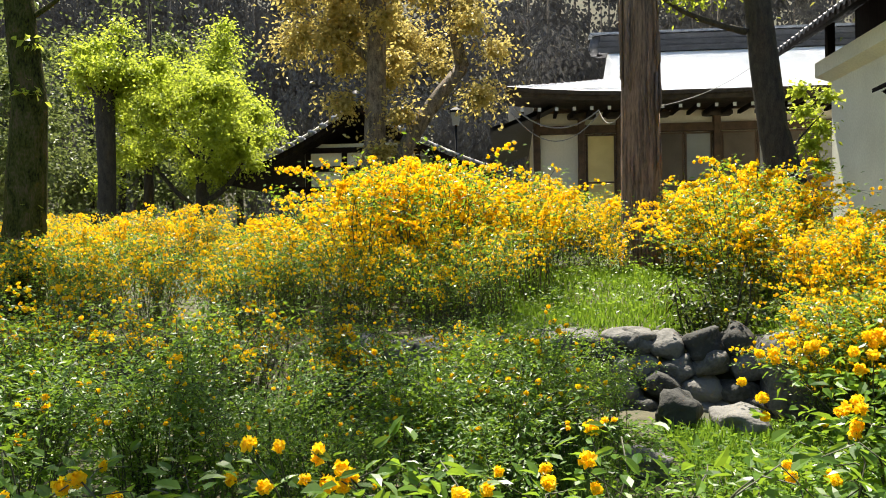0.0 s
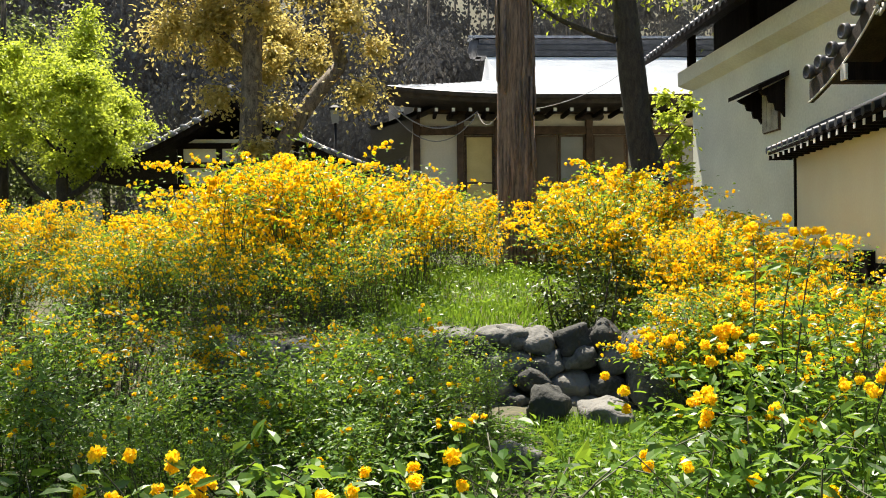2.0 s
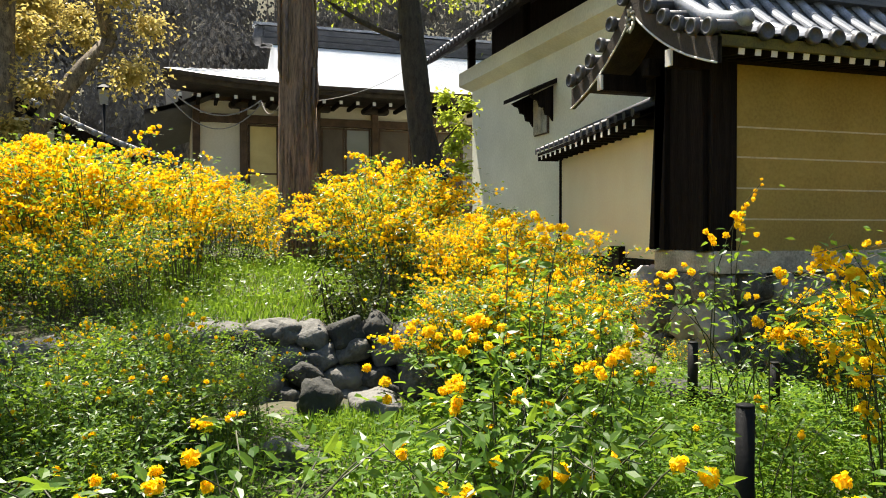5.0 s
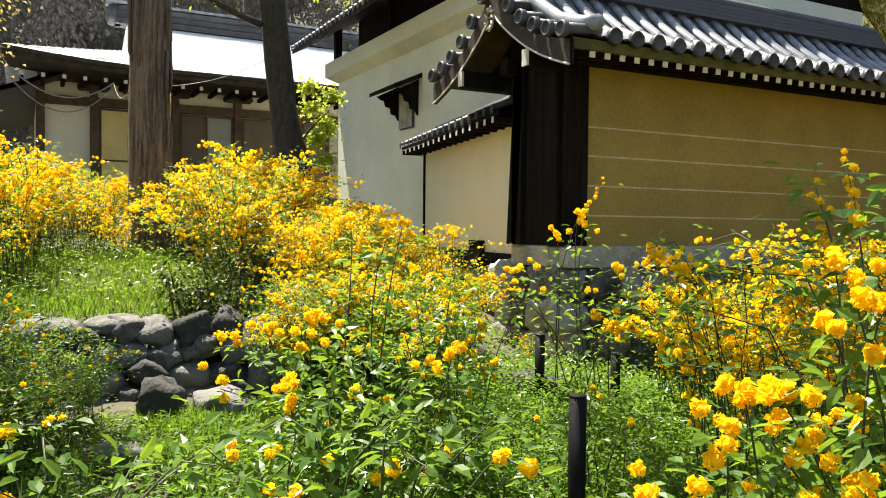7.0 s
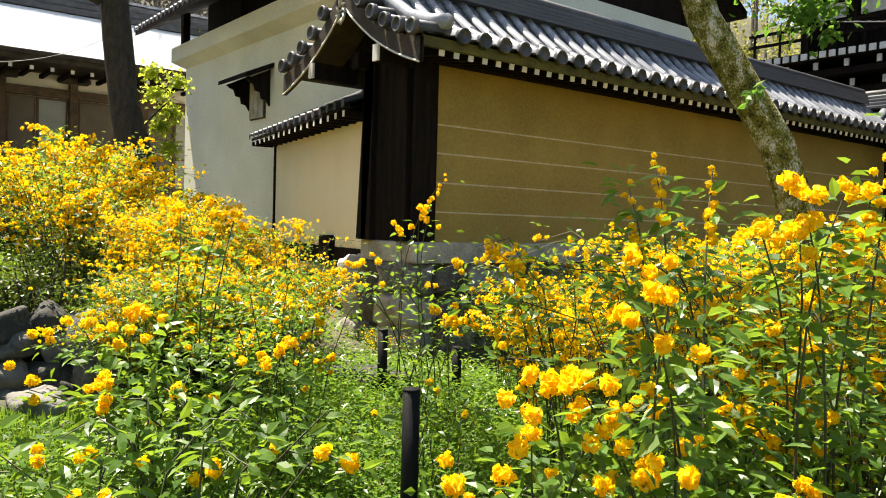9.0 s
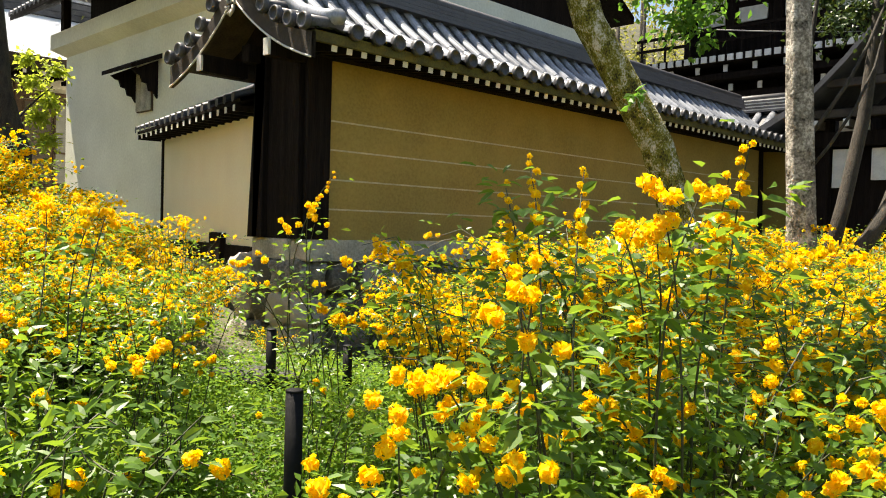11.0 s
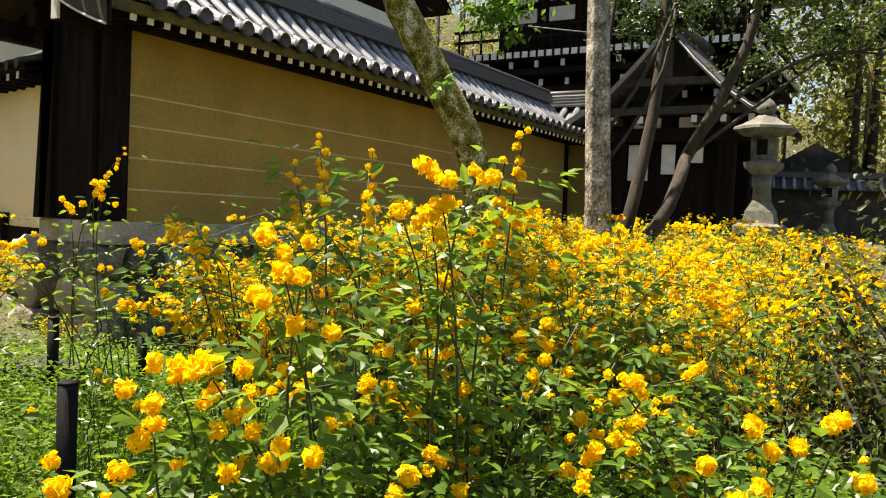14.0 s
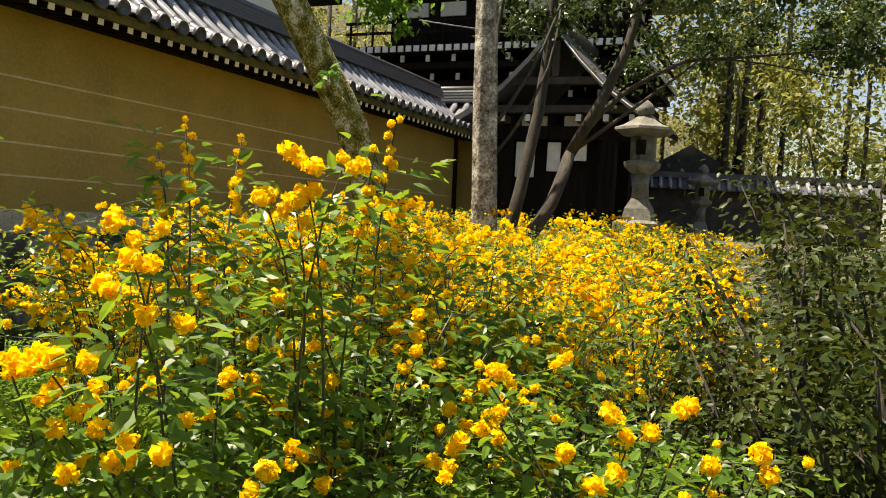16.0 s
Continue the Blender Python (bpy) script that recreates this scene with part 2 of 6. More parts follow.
def unit(a):
    return a / (np.linalg.norm(a, axis=-1, keepdims=True) + 1e-9)


def part(name, shape, mat, parent, label="", smooth=None, m=None):
    """One mesh object under a thing or part."""
    me = shape if isinstance(shape, bpy.types.Mesh) else shape.mesh(name)
    if smooth is not None:
        (me.shade_smooth if smooth else me.shade_flat)()
    if not me.materials:
        me.materials.append(mat)
    ob = new(name, me)
    ob.parent = parent
    if m is not None:
        ob.matrix_basis = m
    if label:
        ob["label"] = label
    return ob


def thing(name, at, label, category, group="", kind="", rz=0.0):
    ob = new(name)
    ob.empty_display_size = 0.1
    ob.matrix_basis = pose(*at, 0, 0, rz)
    return tagged(ob, label, category, group, kind)


def smoothstep(a, b, x):
    t = min(1.0, max(0.0, (x - a) / (b - a)))
    return t * t * (3 - 2 * t)


# ---- ground ----
def bank_line(x):
    """Where the dry stone bank runs."""
    return 5.9 + 0.12 * math.sin(x * 1.7)


def ground_z(x, y):
    west = 1 - smoothstep(2.6, 4.6, x - 0.15 * max(y - 6, 0))
    low = 0.30 * smoothstep(2.2, 5.2, y) * (1 - smoothstep(3.5, 5.5, x))
    bank = 0.48 * smoothstep(bank_line(x) + 0.0, bank_line(x) + 0.3, y) * west
    rise = (0.30 * smoothstep(6.0, 11.5, y) + 0.12 * smoothstep(10.0, 17.0, y)) * west
    mound = 0.12 * math.exp(-(((x + 4.2) / 4.5) ** 2 + ((y - 11.0) / 2.6) ** 2)) * west
    behind = 0.35 * smoothstep(6.0, 11.0, y) * (1 - west)
    east = (0.35 * smoothstep(6.5, 12, x) + 1.0 * smoothstep(12, 15.6, x)) * (1 - smoothstep(4.6, 6.6, y)) * smoothstep(-14, -3, y)
    hill = 34 * smoothstep(38, 95, y + 0.25 * abs(x)) if y > 20 else 0.0
    return low + bank + rise + mound + behind + east + hill + 0.04 * noise.noise(Vector((x * 0.8, y * 0.8, 0)))


def spaced(low, high):
    inner = np.arange(low, high + 0.01, 0.3)
    out, step, x = [], 0.6, high
    while x < 900:
        step *= 1.25
        x += step
        out.append(x)
    back, step, x = [], 0.6, low
    while x > -900:
        step *= 1.25
        x -= step
        back.append(x)
    return back[::-1] + inner.tolist() + out


xs, ys = spaced(-12, 20), spaced(-4, 16)
ground_shape = Shape().sheet([[(x, y, ground_z(x, y)) for x in xs] for y in ys])
ground = new("ground", ground_shape.mesh("ground"))
ground.data.materials.append(SOIL)
tagged(ground, "dark soil with fallen leaves under shrubs", "ground", kind="structure")


# ---- compound wall ----
WX0, WX1, WY0, WY1 = 5.68, 17.7, 7.19, 8.2
WYM, RX0, RX1 = 7.95, 5.1, 18.2
EAVE_Y, EAVE_Z, RIDGE_Z = 6.42, 3.50, 4.40


def roof_z(y, sag=0.17):
    """Height of the wall's roof at a distance from its ridge."""
    k = min(1.0, abs(y - WYM) / (WYM - EAVE_Y))
    return RIDGE_Z + (EAVE_Z - RIDGE_Z) * (k ** 0.9) - sag * math.sin(math.pi * k)


def build_compound_wall():
    w = thing("wall_compound", (WX0, WY0, 0), "ochre plastered temple compound wall with white lines and tiled roof", "wall", kind="structure")
    o = Vector((WX0, WY0, 0))
    put = lambda x0, x1, y0, y1, z0, z1, s=None, bevel=0.0: (s or Shape()).box(x0 - o.x, x1 - o.x, y0 - o.y, y1 - o.y, z0, z1, None, bevel)
    # plaster body, thicker at the foot
    body = Shape()
    body.smooth = False
    a, b, t = WX0 + 0.12 - o.x, WX1 - o.x, 0.10
    pts = [(a, 0.0, 1.30), (b, 0.0, 1.30), (b, WY1 - o.y, 1.30), (a, WY1 - o.y, 1.30), (a, t * 0.3, 3.5), (b, t * 0.3, 3.5), (b, WY1 - o.y - t * 2, 3.5), (a, WY1 - o.y - t * 2, 3.5)]
    body.add(pts, [(3, 2, 1, 0), (4, 5, 6, 7), (0, 1, 5, 4), (1, 2, 6, 5), (2, 3, 7, 6), (3, 0, 4, 7)])
    part("plaster", body, OCHRE, w)
    for z in (1.66, 2.00, 2.34, 2.67):
        part("white_line", put(WX0 + 0.13, WX1 - 0.3, WY0 - 0.006 + 0.03 * (z - 1.3) / 2.2, WY0 + 0.05, z, z + 0.019), WHITE_LINE, w, "faint white painted line", smooth=False)
    part("sill", put(WX0 - 0.10, WX1 + 0.1, WY0 - 0.09, WY0 + 0.25, 1.08, 1.32, bevel=0.02), SILL_WOOD, w, "grey weathered stone sill", smooth=False)
    part("sill", put(WX0 - 0.10, WX0 + 0.2, WY0 + 0.26, WY1 + 0.05, 1.08, 1.32, bevel=0.02), SILL_WOOD, w, "grey weathered stone sill", smooth=False)
    # end boards and posts
    for x in (WX0, WX1):
        end = Shape()
        end.smooth = False
        x0, x1 = x - 0.10 - o.x, x + 0.12 - o.x
        pts = [(x0, -0.03, 1.325), (x1, -0.03, 1.325), (x1, WY1 - o.y + 0.06, 1.325), (x0, WY1 - o.y + 0.06, 1.325), (x0, 0.02, 3.5), (x1, 0.02, 3.5), (x1, WY1 - o.y - 0.13, 3.5), (x0, WY1 - o.y - 0.13, 3.5)]
        end.add(pts, [(3, 2, 1, 0), (4, 5, 6, 7), (0, 1, 5, 4), (1, 2, 6, 5), (2, 3, 7, 6), (3, 0, 4, 7)])
        part("end_board", end, DARK_WOOD, w, "black-stained end boards")
        for y, lean in ((WY0 + 0.02, 0.03), (WYM - 0.02, 0.0), (WY1 - 0.16, -0.14)):
            p = Shape()
            p.smooth = False
            y0, y1 = y - o.y, y - o.y + 0.2
            xa, xb = x - 0.17 - o.x, x - 0.08 - o.x
            if x > 10:
                xa, xb = x + 0.10 - o.x, x + 0.19 - o.x
            pts = [(xa, y0, 1.325), (xb, y0, 1.325), (xb, y1, 1.325), (xa, y1, 1.325), (xa, y0 + lean, 3.5), (xb, y0 + lean, 3.5), (xb, y1 + lean, 3.5), (xa, y1 + lean, 3.5)]
            p.add(pts, [(3, 2, 1, 0), (4, 5, 6, 7), (0, 1, 5, 4), (1, 2, 6, 5), (2, 3, 7, 6), (3, 0, 4, 7)])
            part("end_post", p, DARK_WOOD, w)
    # front corner post flush with the plaster
    part("corner_post", put(WX0 - 0.12, WX0 + 0.21, WY0 - 0.055, WY0 - 0.002, 1.325, 3.42, bevel=0.01), DARK_WOOD, w, smooth=False)
    # eave beam, boards, rafters with white ends
    for y, s in ((WY0 - 0.06, -1), (WY1 - 0.1, 1)):
        part("eave_beam", put(RX0 + 0.25, RX1 - 0.25, y - 0.08, y + 0.08, 3.36, 3.56, bevel=0.01), DARK_WOOD, w, smooth=False)
    raf = Shape()
    raf.smooth = False
    raf.box(-0.035, 0.035, 0, 0.86, -0.05, 0.05)
    raf = raf.mesh("rafter")
    end = Shape()
    end.smooth = False
    end = end.box(-0.036, 0.036, -0.010, -0.001, -0.052, 0.052).mesh("rafter_end")
    n = 63
    for i in range(n):
        x = RX0 + 0.35 + i * (RX1 - RX0 - 0.7) / (n - 1)
        r = part("rafter", raf, DARK_WOOD, w, m=pose(x - o.x, EAVE_Y + 0.12 - o.y, 3.34, 8))
        part("rafter_end", end, WHITE_PAINT, r, "white painted rafter end")
    board = Shape()
    board.smooth = False
    for s in (-1, 1):
        y_e = WYM + s * (WYM - EAVE_Y)
        grid = [[(x - o.x, WYM + s * (WYM - EAVE_Y - 0.10) * k - o.y, roof_z(WYM + s * (WYM - EAVE_Y - 0.1) * k) - 0.09) for x in (RX0 + 0.06, RX1 - 0.06)] for k in (0, 0.25, 0.5, 0.75, 1)]
        low = [[(p[0], p[1], p[2] - 0.05) for p in row] for row in grid]
        board.sheet(grid).sheet(low)
        board.add([grid[-1][0], grid[-1][1], low[-1][1], low[-1][0]], [(0, 1, 2, 3)])
    part("roof_board", board, BARGE_WOOD, w)
    fascia = put(RX0 + 0.06, RX1 - 0.06, EAVE_Y + 0.06, EAVE_Y + 0.12, EAVE_Z - 0.15, EAVE_Z - 0.045)
    fascia.smooth = False
    part("fascia", fascia, material("mossy board", (0.13, 0.12, 0.03), 0.95, dark=(0.05, 0.045, 0.02), scale=5), w, "mossy eave board")
    # pan tiles as one waved sheet on each slope, then rows of cover tiles
    pitch = 0.295
    rows = int((RX1 - RX0 - 0.3) / pitch)
    x_first = RX0 + 0.55
    pans = Shape()
    for s in (-1, 1):
        half = WYM - EAVE_Y
        cols = [RX0 + 0.05 + j * pitch / 4 for j in range(int((RX1 - RX0 - 0.1) / (pitch / 4)) + 1)]
        grid = []
        for i in range(13):
            k = i / 12
            for drop in ((0.0, 0.018) if 0 < i < 12 else (0.0,)):
                y = WYM + s * half * k
                grid.append([(x - o.x, y - o.y, roof_z(y) - 0.03 * (0.5 + 0.5 * math.cos(2 * math.pi * (x - x_first - pitch / 2) / pitch)) - drop) for x in cols])
        pans.sheet(grid)
    part("pan_tiles", pans, TILE, w)
    seg = 5
    covers = []
    for i in range(seg):
        k0, k1 = i / seg, (i + 1) / seg
        y0, y1 = WYM - (WYM - EAVE_Y) * k0, WYM - (WYM - EAVE_Y) * k1
        z0, z1 = roof_z(y0), roof_z(y1)
        c = Shape()
        ring = lambda y, z, r: [(r * math.cos(math.pi * q / 6), y, z + r * math.sin(math.pi * q / 6)) for q in range(7)]
        c.sheet([ring(y0 - o.y, z0, 0.070), ring(y1 - o.y, z1, 0.078)])
        lip = ring(y1 - o.y, z1, 0.078)
        c.add(lip + [(x, y, z - 0.0) for x, y, z in ring(y1 - o.y, z1, 0.062)], [(j, j + 1, j + 8, j + 7) for j in range(6)])
        covers.append(c.mesh("cover_tile"))
    disc = Shape().lathe([(0.058, 0), (0.064, 0.012), (0.084, 0.014), (0.09, 0.0), (0.09, -0.05)], 14)
    disc_mesh = disc.mesh("eave_disc")
    for s in (0, 1):
        for j in range(rows):
            x = x_first + j * pitch - o.x
            if x + o.x > RX1 - 0.15:
                continue
            flip = Matrix.Identity(4) if not s else Matrix.Translation((0, 2 * (WYM - o.y), 0)) @ Matrix.Rotation(math.pi, 4, "Z")
            if s:
                # back slope: joined rows
                back = Shape()
                back.sheet([[(x + 0.064 * math.cos(math.pi * q / 4), 2 * WYM - y - o.y, roof_z(y) + 0.064 * math.sin(math.pi * q / 4)) for q in range(5)] for y in (WYM, WYM - 0.5, WYM - 1.0, EAVE_Y)])
                if j < 14:
                    part("cover_row", back, TILE_DARK, w)
                continue
            for me in covers:
                part("cover_tile", me, TILE, w, m=pose(x, 0, 0))
            part("eave_disc", disc_mesh, TILE_DARK, w, "round eave-end tile", m=pose(x, EAVE_Y - 0.012 - o.y, roof_z(EAVE_Y) + 0.005, 90))
    # ridge of stacked flat tiles
    ridge = Shape()
    ridge.smooth = False
    for i in range(4):
        h = 0.17 - 0.012 * i
        put(RX0 + 0.12, RX1 - 0.1, WYM - h, WYM + h, RIDGE_Z - 0.02 + 0.055 * i, RIDGE_Z + 0.028 + 0.055 * i, ridge)
    part("ridge", ridge, TILE_DARK, w, "stacked dark ridge tiles")
    part("ridge_cap", Shape().tube([(RX0 + 0.1 - o.x, WYM - o.y, RIDGE_Z + 0.24), (RX1 - 0.1 - o.x, WYM - o.y, RIDGE_Z + 0.24)], [0.09, 0.09], 10), TILE_DARK, w)
    # verge: side rows of short cover tiles at the gable, barge boards and pendant
    for s in (-1, 1):
        tiles = 6
        for i in range(tiles):
            k = (i + 0.6) / tiles
            y = WYM + s * (WYM - EAVE_Y) * k
            part("verge_tile", Shape().tube([(RX0 - 0.06 - o.x, y - o.y, roof_z(y) + 0.01), (RX0 + 0.42 - o.x, y - o.y, roof_z(y) + 0.05)], [0.066, 0.062], 12), TILE_DARK, w, "round verge tile")
            part("eave_disc", disc_mesh, TILE_DARK, w, m=pose(RX0 - 0.065 - o.x, y - o.y, roof_z(y) + 0.01, 0, -90))
        roll = [(RX0 + 0.30 - o.x, WYM + s * (WYM - EAVE_Y) * k - o.y, roof_z(WYM + s * (WYM - EAVE_Y) * k) + 0.11) for k in (0.05, 0.3, 0.6, 0.85, 1.02)]
        part("descending_ridge", Shape().tube(roll, [0.085] * 5, 10), TILE, w)
        grid = []
        for k in [q / 10 for q in range(11)]:
            y = WYM + s * (WYM - EAVE_Y - 0.03) * k
            z = roof_z(y) - 0.06 - 0.02 * k
            hh = 0.32 - 0.08 * math.sin(math.pi * k) - 0.06 * k
            grid.append([(RX0 + dx - o.x, y - o.y, zz) for dx, zz in ((0.0, z), (0.0, z - hh), (0.05, z - hh), (0.05, z), (0.0, z))])
        bb = Shape().sheet(grid)
        bb.smooth = False
        part("barge_board", bb, BARGE_WOOD, w, "curved weathered barge board")
        edge = Shape().tube([(RX0 - 0.01 - o.x, g[1][1], g[1][2]) for g in grid], [0.012] * 11, 5)
        part("barge_edge", edge, WHITE_PAINT, w, "pale edge of the barge board")
        yb = WYM + s * 0.72
        part("purlin", put(RX0 + 0.0, RX0 + 0.6, yb - 0.06, yb + 0.06, roof_z(yb) - 0.50, roof_z(yb) - 0.30), DARK_WOOD, w, smooth=False)
        part("purlin_end", put(RX0 - 0.03, RX0 - 0.002, yb - 0.05, yb + 0.05, roof_z(yb) - 0.49, roof_z(yb) - 0.31), WHITE_PAINT, w, "white painted purlin end", smooth=False)
    pend = Shape()
    for i in range(9):
        a = 2 * math.pi * i / 9
        pend.tube([(RX0 - 0.03 - o.x, WYM + 0.05 * math.cos(a) - o.y, RIDGE_Z - 0.45 + 0.09 * math.sin(a)), (RX0 - 0.05 - o.x, WYM + 0.10 * math.cos(a + 0.5) - o.y, RIDGE_Z - 0.45 + 0.15 * math.sin(a + 0.5))], [0.025, 0.012], 6)
    part("gable_pendant", pend, SILL_WOOD, w, "carved grey gable pendant")
    gable = Shape()
    gable.smooth = False
    gable.add([(WX0 - 0.03 - o.x, WYM - 1.15 - o.y, 3.44), (WX0 - 0.03 - o.x, WYM + 1.15 - o.y, 3.44), (WX0 - 0.03 - o.x, WYM - o.y, RIDGE_Z - 0.05), (WX0 + 0.05 - o.x, WYM - 1.15 - o.y, 3.44), (WX0 + 0.05 - o.x, WYM + 1.15 - o.y, 3.44), (WX0 + 0.05 - o.x, WYM - o.y, RIDGE_Z - 0.05)], [(0, 2, 1), (3, 4, 5), (0, 1, 4, 3), (1, 2, 5, 4), (2, 0, 3, 5)])
    part("gable_board", gable, DARK_WOOD, w)
    horn = Shape().lathe([(0.05, -0.1), (0.15, -0.05), (0.17, 0.1), (0.13, 0.24), (0.05, 0.3)], 10)
    part("ridge_end_tile", horn, TILE_DARK, w, "ornamental ridge-end tile", m=pose(RX0 + 0.16 - o.x, WYM - o.y, RIDGE_Z + 0.05, 0, 0, 0))
    return w


build_compound_wall()


def rock_mesh(rng, name, sx, sy, sz, cuts=2, rough=0.16):
    bm = bmesh.new()
    bmesh.ops.create_icosphere(bm, subdivisions=cuts, radius=1.0)
    off = Vector((rng.uniform(0, 50), rng.uniform(0, 50), rng.uniform(0, 50)))
    for v in bm.verts:
        p = v.co.copy()
        p = Vector([math.copysign(abs(c) ** 0.72, c) for c in p])
        p *= 1 + rough * noise.noise(p * 1.3 + off) * 1.6 + rough * 0.4 * noise.noise(p * 3.1 + off)
        v.co = Vector((p.x * sx / 2, p.y * sy / 2, p.z * sz / 2))
    me = bpy.data.meshes.new(name)
    bm.to_mesh(me)
    bm.free()
    me.shade_smooth()
    return me


# stone base under the compound wall
rng = random.Random(5)
base = thing("wall_stone_base", (WX0, WY0, 0), "rough field stone base under the plastered wall", "stone wall", kind="structure")
core = Shape().box(0.06, WX1 - WX0, 0.16, WY1 - WY0 - 0.1, -0.4, 1.075)
core.smooth = False
part("core", core, SOIL, base)
for k in range(4):
    x = -0.14
    while x < WX1 - WX0:
        ww = rng.uniform(0.26, 0.62)
        h = 0.42
        part("stone", rock_mesh(rng, "stone", ww * 1.06, 0.42, h * rng.uniform(0.85, 1.12), 3, 0.36), BASE_STONE, base, m=pose(x + ww / 2, 0.13 + rng.uniform(-0.03, 0.03), -0.24 + k * 0.38, rng.uniform(-6, 6), rng.uniform(-8, 8), rng.uniform(-6, 6)))
        x += ww
    y = 0.25
    while y < WY1 - WY0 + 0.2:
        ww = rng.uniform(0.35, 0.5)
        part("stone", rock_mesh(rng, "stone", 0.42, ww * 1.06, 0.42, 3, 0.36), BASE_STONE, base, m=pose(0.05 + rng.uniform(-0.03, 0.03), y + ww / 2, -0.24 + k * 0.38))
        y += ww


# ---- low side wall behind the end of the compound wall ----
def build_low_wall():
    x0, y0, x1, y1 = 5.85, 8.36, 6.72, 12.9
    L, ang = math.hypot(x1 - x0, y1 - y0), math.degrees(math.atan2(y1 - y0, x1 - x0))
    w = thing("wall_low", (x0, y0, 0), "cream plastered low side wall with small tiled roof", "wall", kind="structure", rz=ang)
    s = Shape().box(0, L, -0.6, 0, 1.18, 2.870)
    s.smooth = False
    part("plaster", s, CREAM, w)
    s = Shape().box(-0.02, L + 0.04, -0.64, 0.03, 0.90, 1.175)
    s.smooth = False
    part("sill", s, DARK_WOOD, w)
    s = Shape().box(L + 0.002, L + 0.07, -0.63, 0.03, 1.18, 2.950)
    s.smooth = False
    part("end_post", s, DARK_WOOD, w)
    s = Shape().box(L - 3.2, L - 2.75, 0.01, 0.10, 0.95, 1.34)
    s.smooth = False
    part("black_block", s, DARK_WOOD, w, "black wooden block at the foot")
    s = Shape()
    s.smooth = False
    s.sheet([[(x, y, z) for x in (-0.1, L + 0.2)] for y, z in ((0.40, 2.98), (-0.3, 3.25), (-0.9, 3.00), (-0.9, 2.95), (-0.3, 3.18), (0.40, 2.93), (0.40, 2.98))])
    part("roof_board", s, DARK_WOOD, w)
    n = 17
    row = Shape()
    row.sheet([[(0.06 * math.cos(math.pi * q / 6), y, z + 0.06 * math.sin(math.pi * q / 6)) for q in range(7)] for y, z in ((-0.3, 3.28), (0.05, 3.13), (0.45, 3.0))])
    row.add([(0.0, 0.45, 3.0)] + [(0.06 * math.cos(math.pi * q / 5), 0.45, 3.0 + 0.06 * math.sin(math.pi * q / 5) - 0.0) for q in range(11)], [(0, i, i + 1) for i in range(1, 11)])
    row = row.mesh("cover_row")
    end = Shape().box(-0.03, 0.03, 0.385, 0.395, 2.85, 2.925)
    end.smooth = False
    end = end.mesh("rafter_end")
    raf = Shape().box(-0.03, 0.03, 0.0, 0.384, 2.85, 2.925)
    raf.smooth = False
    raf = raf.mesh("rafter")
    for i in range(n):
        x = 0.02 + i * (L + 0.1) / (n - 1)
        part("cover_row", row, TILE_DARK, w, m=pose(x, 0, 0))
        r = part("rafter", raf, DARK_WOOD, w, m=pose(x + 0.12, 0, 0))
        part("rafter_end", end, WHITE_PAINT, r, "white painted rafter end")
    part("ridge", Shape().tube([(-0.1, -0.3, 3.32), (L + 0.25, -0.3, 3.32)], [0.09, 0.09], 10), TILE_DARK, w)
    return w


build_low_wall()


